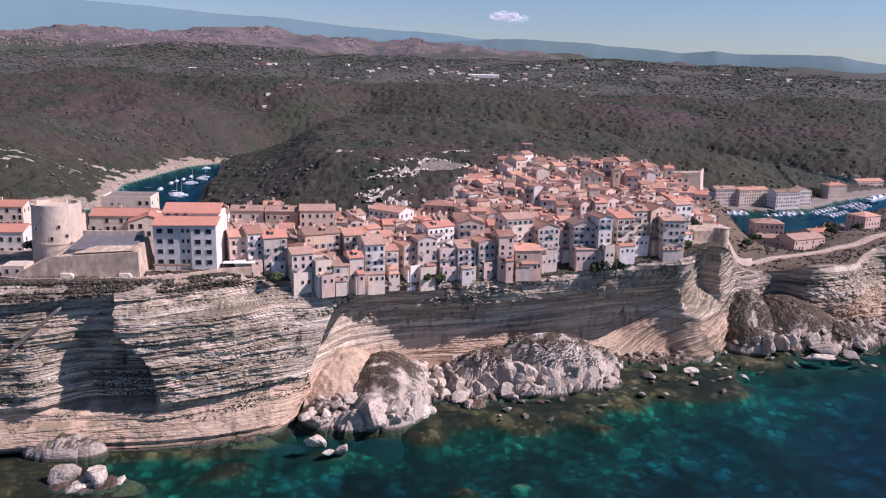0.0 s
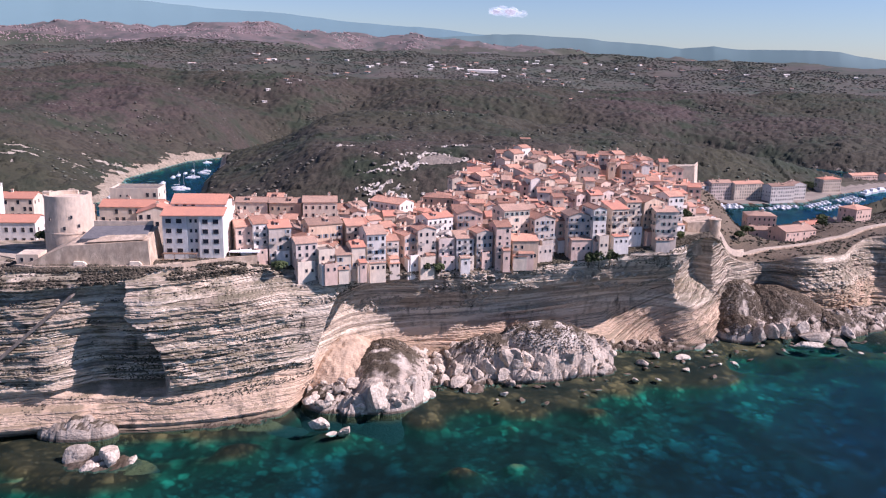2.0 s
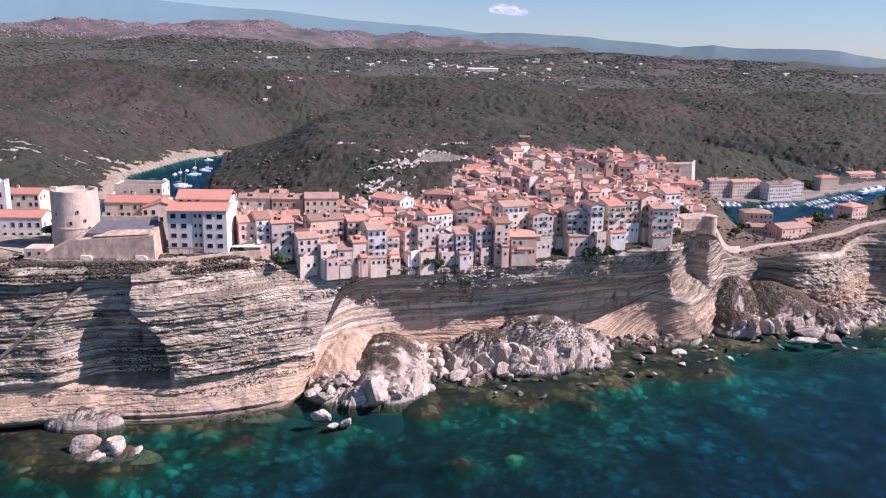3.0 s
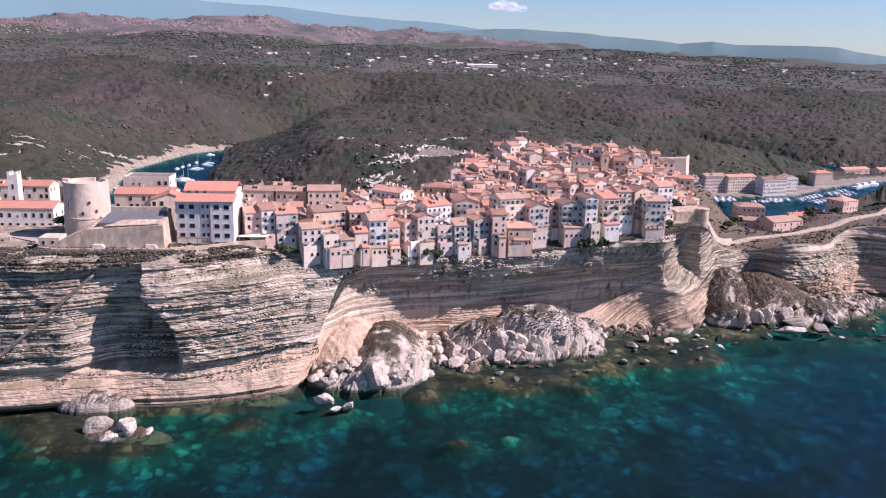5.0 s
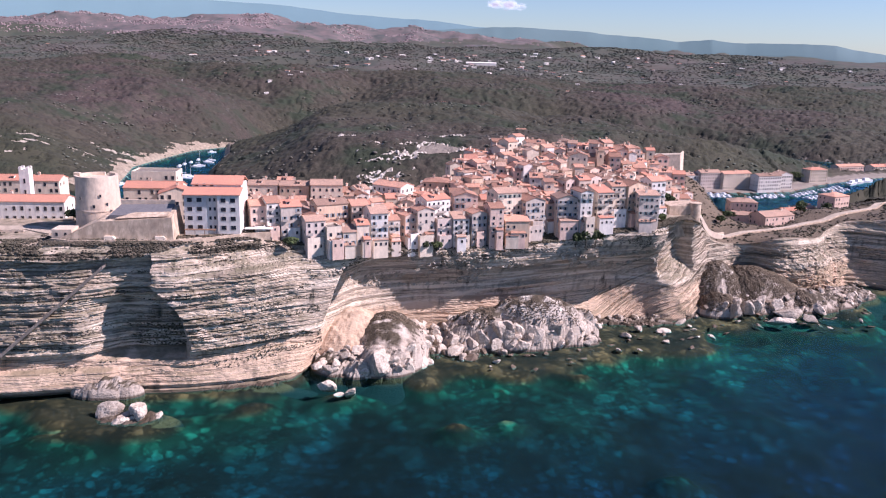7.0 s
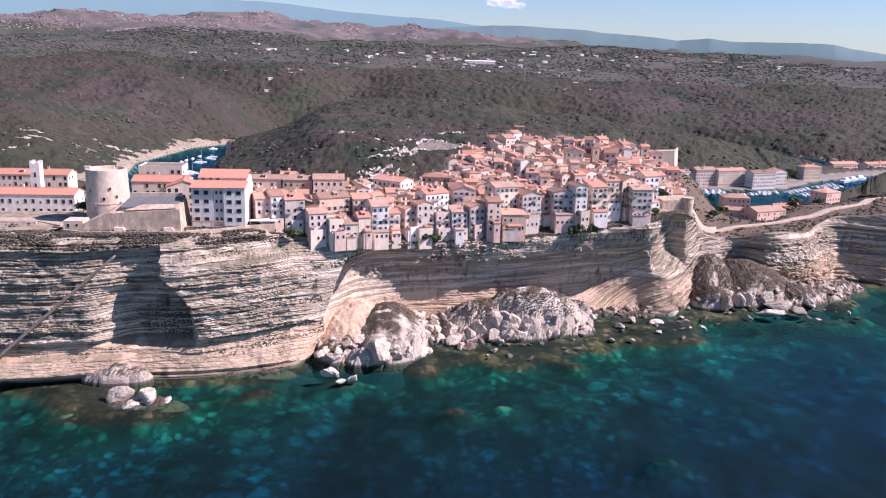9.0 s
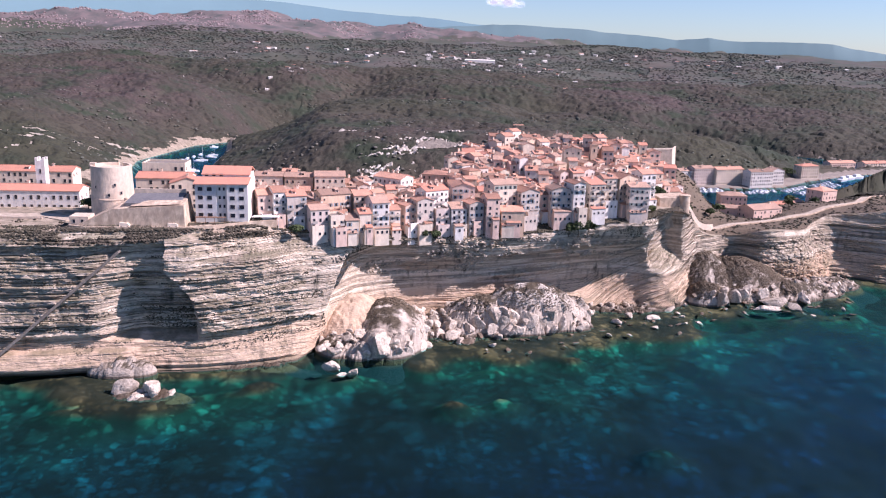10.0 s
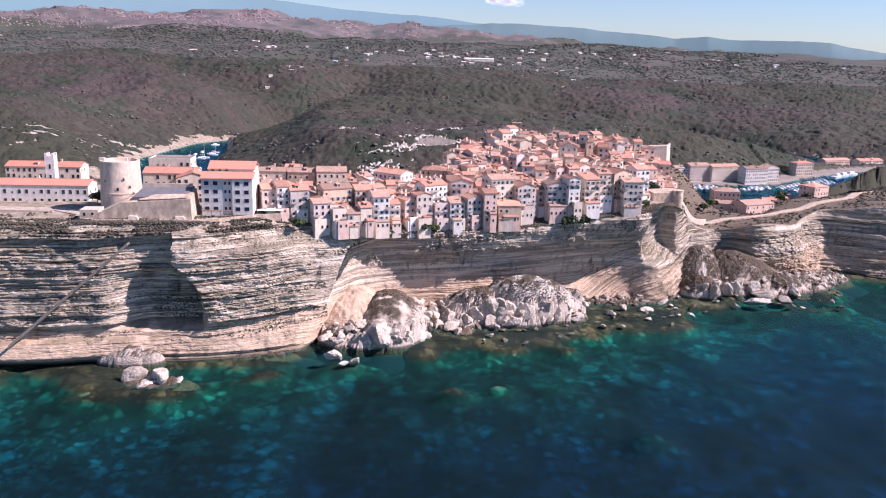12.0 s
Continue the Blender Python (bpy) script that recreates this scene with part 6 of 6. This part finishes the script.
# ---- stairway cut down the cliff ----
st = thing("cliff_stairway", pose(0, 0, 0), "long straight stone stairway cut down the cliff face", "stairway")
b, w_ = Build(), Build()
n_ = 187
for k in range(n_):
    f0, f1 = k / n_, (k + 1) / n_
    x0, x1, yy, z1 = -108 - 50 * f0, -108 - 50 * f1, -18.5 - 8.0 * f0, 54.5 - 44 * f0
    b.box(x1, yy - 0.6, z1 - 0.9, x0, yy + 5, z1)
part("steps", b.done("steps", [STAIR]), st, "worn stone steps")["kind"] = "stuff"
ring = [(-19.1, -1.1), (-19.1, 0.5), (-19.4, 0.5), (-19.4, -1.1)]
w_.add([(-108 - 50 * f0, dy - 8 * f0, 54.5 - 44 * f0 + dz) for f0 in (0, 1) for dy, dz in ring], [(k, (k + 1) % 4, 4 + (k + 1) % 4, 4 + k) for k in range(4)] + [(3, 2, 1, 0), (4, 5, 6, 7)])
part("parapet", w_.done("parapet", [STAIR]), st)

# ---- road and walls on the eastern saddle and along the western brink ----


def strip(name, line, width, rise, thick, mat, label, category, step=3.0, level=None):
    pts = [Vector(p) for p in line]
    fine = [a_.lerp(b_, k / max(1, int((b_ - a_).length / step))) for a_, b_ in zip(pts, pts[1:]) for k in range(max(1, int((b_ - a_).length / step)))] + [pts[-1]]
    v, f = [], []
    for k, p in enumerate(fine):
        d_ = (fine[min(k + 1, len(fine) - 1)] - fine[max(k - 1, 0)]).normalized()
        side = Vector((d_.y, -d_.x)) * width / 2
        zt = (float(land(p.x, p.y)) if level is None else level) + rise
        v += [(p.x + side.x, p.y + side.y, zt - thick), (p.x + side.x, p.y + side.y, zt), (p.x - side.x, p.y - side.y, zt), (p.x - side.x, p.y - side.y, zt - thick)]
        if k:
            o = 4 * (k - 1)
            f += [(o + i, o + (i + 1) % 4, o + 4 + (i + 1) % 4, o + 4 + i) for i in range(4)]
    f += [(3, 2, 1, 0), tuple(len(v) - 4 + i for i in range(4))]
    return tagged(new(name, mesh(name, v, f, mat)), label, category, kind="structure")


strip("road", ROAD, 4.2, 0.35, 1.5, SANDY, "pale road running along the saddle above the cliff", "road")
strip("road_wall", [(x + 1.6, y - 3.2) for x, y in ROAD], 0.6, 0.9, 2.6, RAMPART, "low stone wall beside the road", "wall")
strip("ramp_wall", [(183, 106), (196, 116), (208, 124)], 0.8, 2.6, 6.0, FORT, "stone wall stepping down from the bastion", "wall")
strip("ramp_wall_inner", [(188, 116), (200, 126), (212, 134)], 0.8, 2.2, 6.0, FORT, "stone wall stepping down from the bastion", "wall")
strip("brink_wall", [(-132, -6.5), (-124, -9.5), (-84, -8.2), (-72, -4.2), (-57, 4.8), (-46, 8.6)], 0.7, 0.7, 3.6, RAMPART, "low stone wall along the cliff-top lane", "wall", level=62.2)
strip("brink_road", [(-126, -7.6), (-84, -6.0), (-72, -2.0), (-58, 6.6), (-47, 10.6)], 4.4, 0.25, 6.0, SANDY, "pale lane along the cliff top", "road", level=62.2)
strip("west_lane", [(-260, 20), (-200, 22), (-150, 20), (-136, 10)], 7.0, 0.3, 1.5, SANDY, "pale lane in front of the barracks", "road")
strip("west_lane_wall", [(-260, 15), (-200, 16), (-150, 12)], 0.6, 1.0, 2.5, FORT, "low stone wall beside the lane", "wall")

# ---- cafe terrace and railings before the white block ----
aw = thing("awning", pose(-51, 9.5, 61.6), "white canvas terrace awning above the cliff-top lane", "awning")
part("canopy", Build().add([(-6, -1.6, 2.6), (6, -1.6, 2.6), (6, 2.2, 2.6), (-6, 2.2, 2.6), (-3, 0.3, 3.1), (0, 0.3, 2.9), (3, 0.3, 3.1)], [(0, 1, 6, 5), (0, 5, 4), (1, 2, 6), (2, 3, 5, 6), (3, 4, 5), (3, 0, 4)]).done("canopy", [HULL]), aw)
for u in (-5.7, 0, 5.7):
    for v_ in (-1.4, 2.0):
        part("post", Build().drum(u, v_, -4, 2.6, 0.06, 0.06, 8).done("post", [METAL]), aw)
pg = thing("pergola", pose(-74, 1.2, 62.9), "dark timber pergola before the white block", "pergola")
part("roof", Build().box(-6.5, -1.2, 2.3, 6.5, 1.2, 2.5).done("roof", [SHUTTERS[1]]), pg)
for u in (-6.2, -2, 2, 6.2):
    part("post", Build().box(u - 0.1, -1.1, -0.6, u + 0.1, -0.9, 2.3).done("post", [SHUTTERS[1]]), pg)
for k, (x, y) in enumerate(((-108, -9.6), (-88, -9.0))):
    own = thing("van", pose(x, y + 1.6, 62.46), "small beige van parked on the cliff-top lane", "vehicle", "parked vans")
    part("body", Build().add([(-2.2, -0.9, 0.4), (2.2, -0.9, 0.4), (2.2, 0.9, 0.4), (-2.2, 0.9, 0.4), (-2.1, -0.8, 1.9), (1.2, -0.8, 1.9), (1.2, 0.8, 1.9), (-2.1, 0.8, 1.9), (2.2, -0.85, 1.1), (2.2, 0.85, 1.1)], [(3, 2, 1, 0), (4, 5, 6, 7), (0, 1, 8, 5, 4), (2, 3, 7, 6, 9), (3, 0, 4, 7), (1, 2, 9, 8), (5, 8, 9, 6)]).done("body", [WALLS[0]]), own)
    for wx in (-1.4, 1.4):
        for wy in (-0.85, 0.85):
            wheel = Build().drum(0, 0, -0.1, 0.1, 0.35, 0.35, 14).done("wheel", [DECK])
            part("wheel", wheel, own, at=pose(wx, wy, 0.35, 90))

# ---- small cloud ----
n_ = 30
r = np.random.default_rng(33)
c_ = np.stack([700 + r.normal(0, 46, n_), np.full(n_, 4350.0) + r.normal(0, 20, n_), 392 + np.abs(r.normal(0, 18, n_))], -1)
v_ = ICO_V[None] * r.uniform(10, 26, (n_, 1, 1)) * np.array([1.6, 1, 0.8]) * r.uniform(0.8, 1.15, (n_, len(ICO_V), 1)) + c_[:, None, :]
f_ = ICO_F[None] + (np.arange(n_) * len(ICO_V))[:, None, None]
tagged(new("cloud", mesh("cloud", v_.reshape(-1, 3), f_.reshape(-1, 3).tolist(), CLOUD, shade=True)), "small white cloud above the far ridge", "cloud", kind="structure")
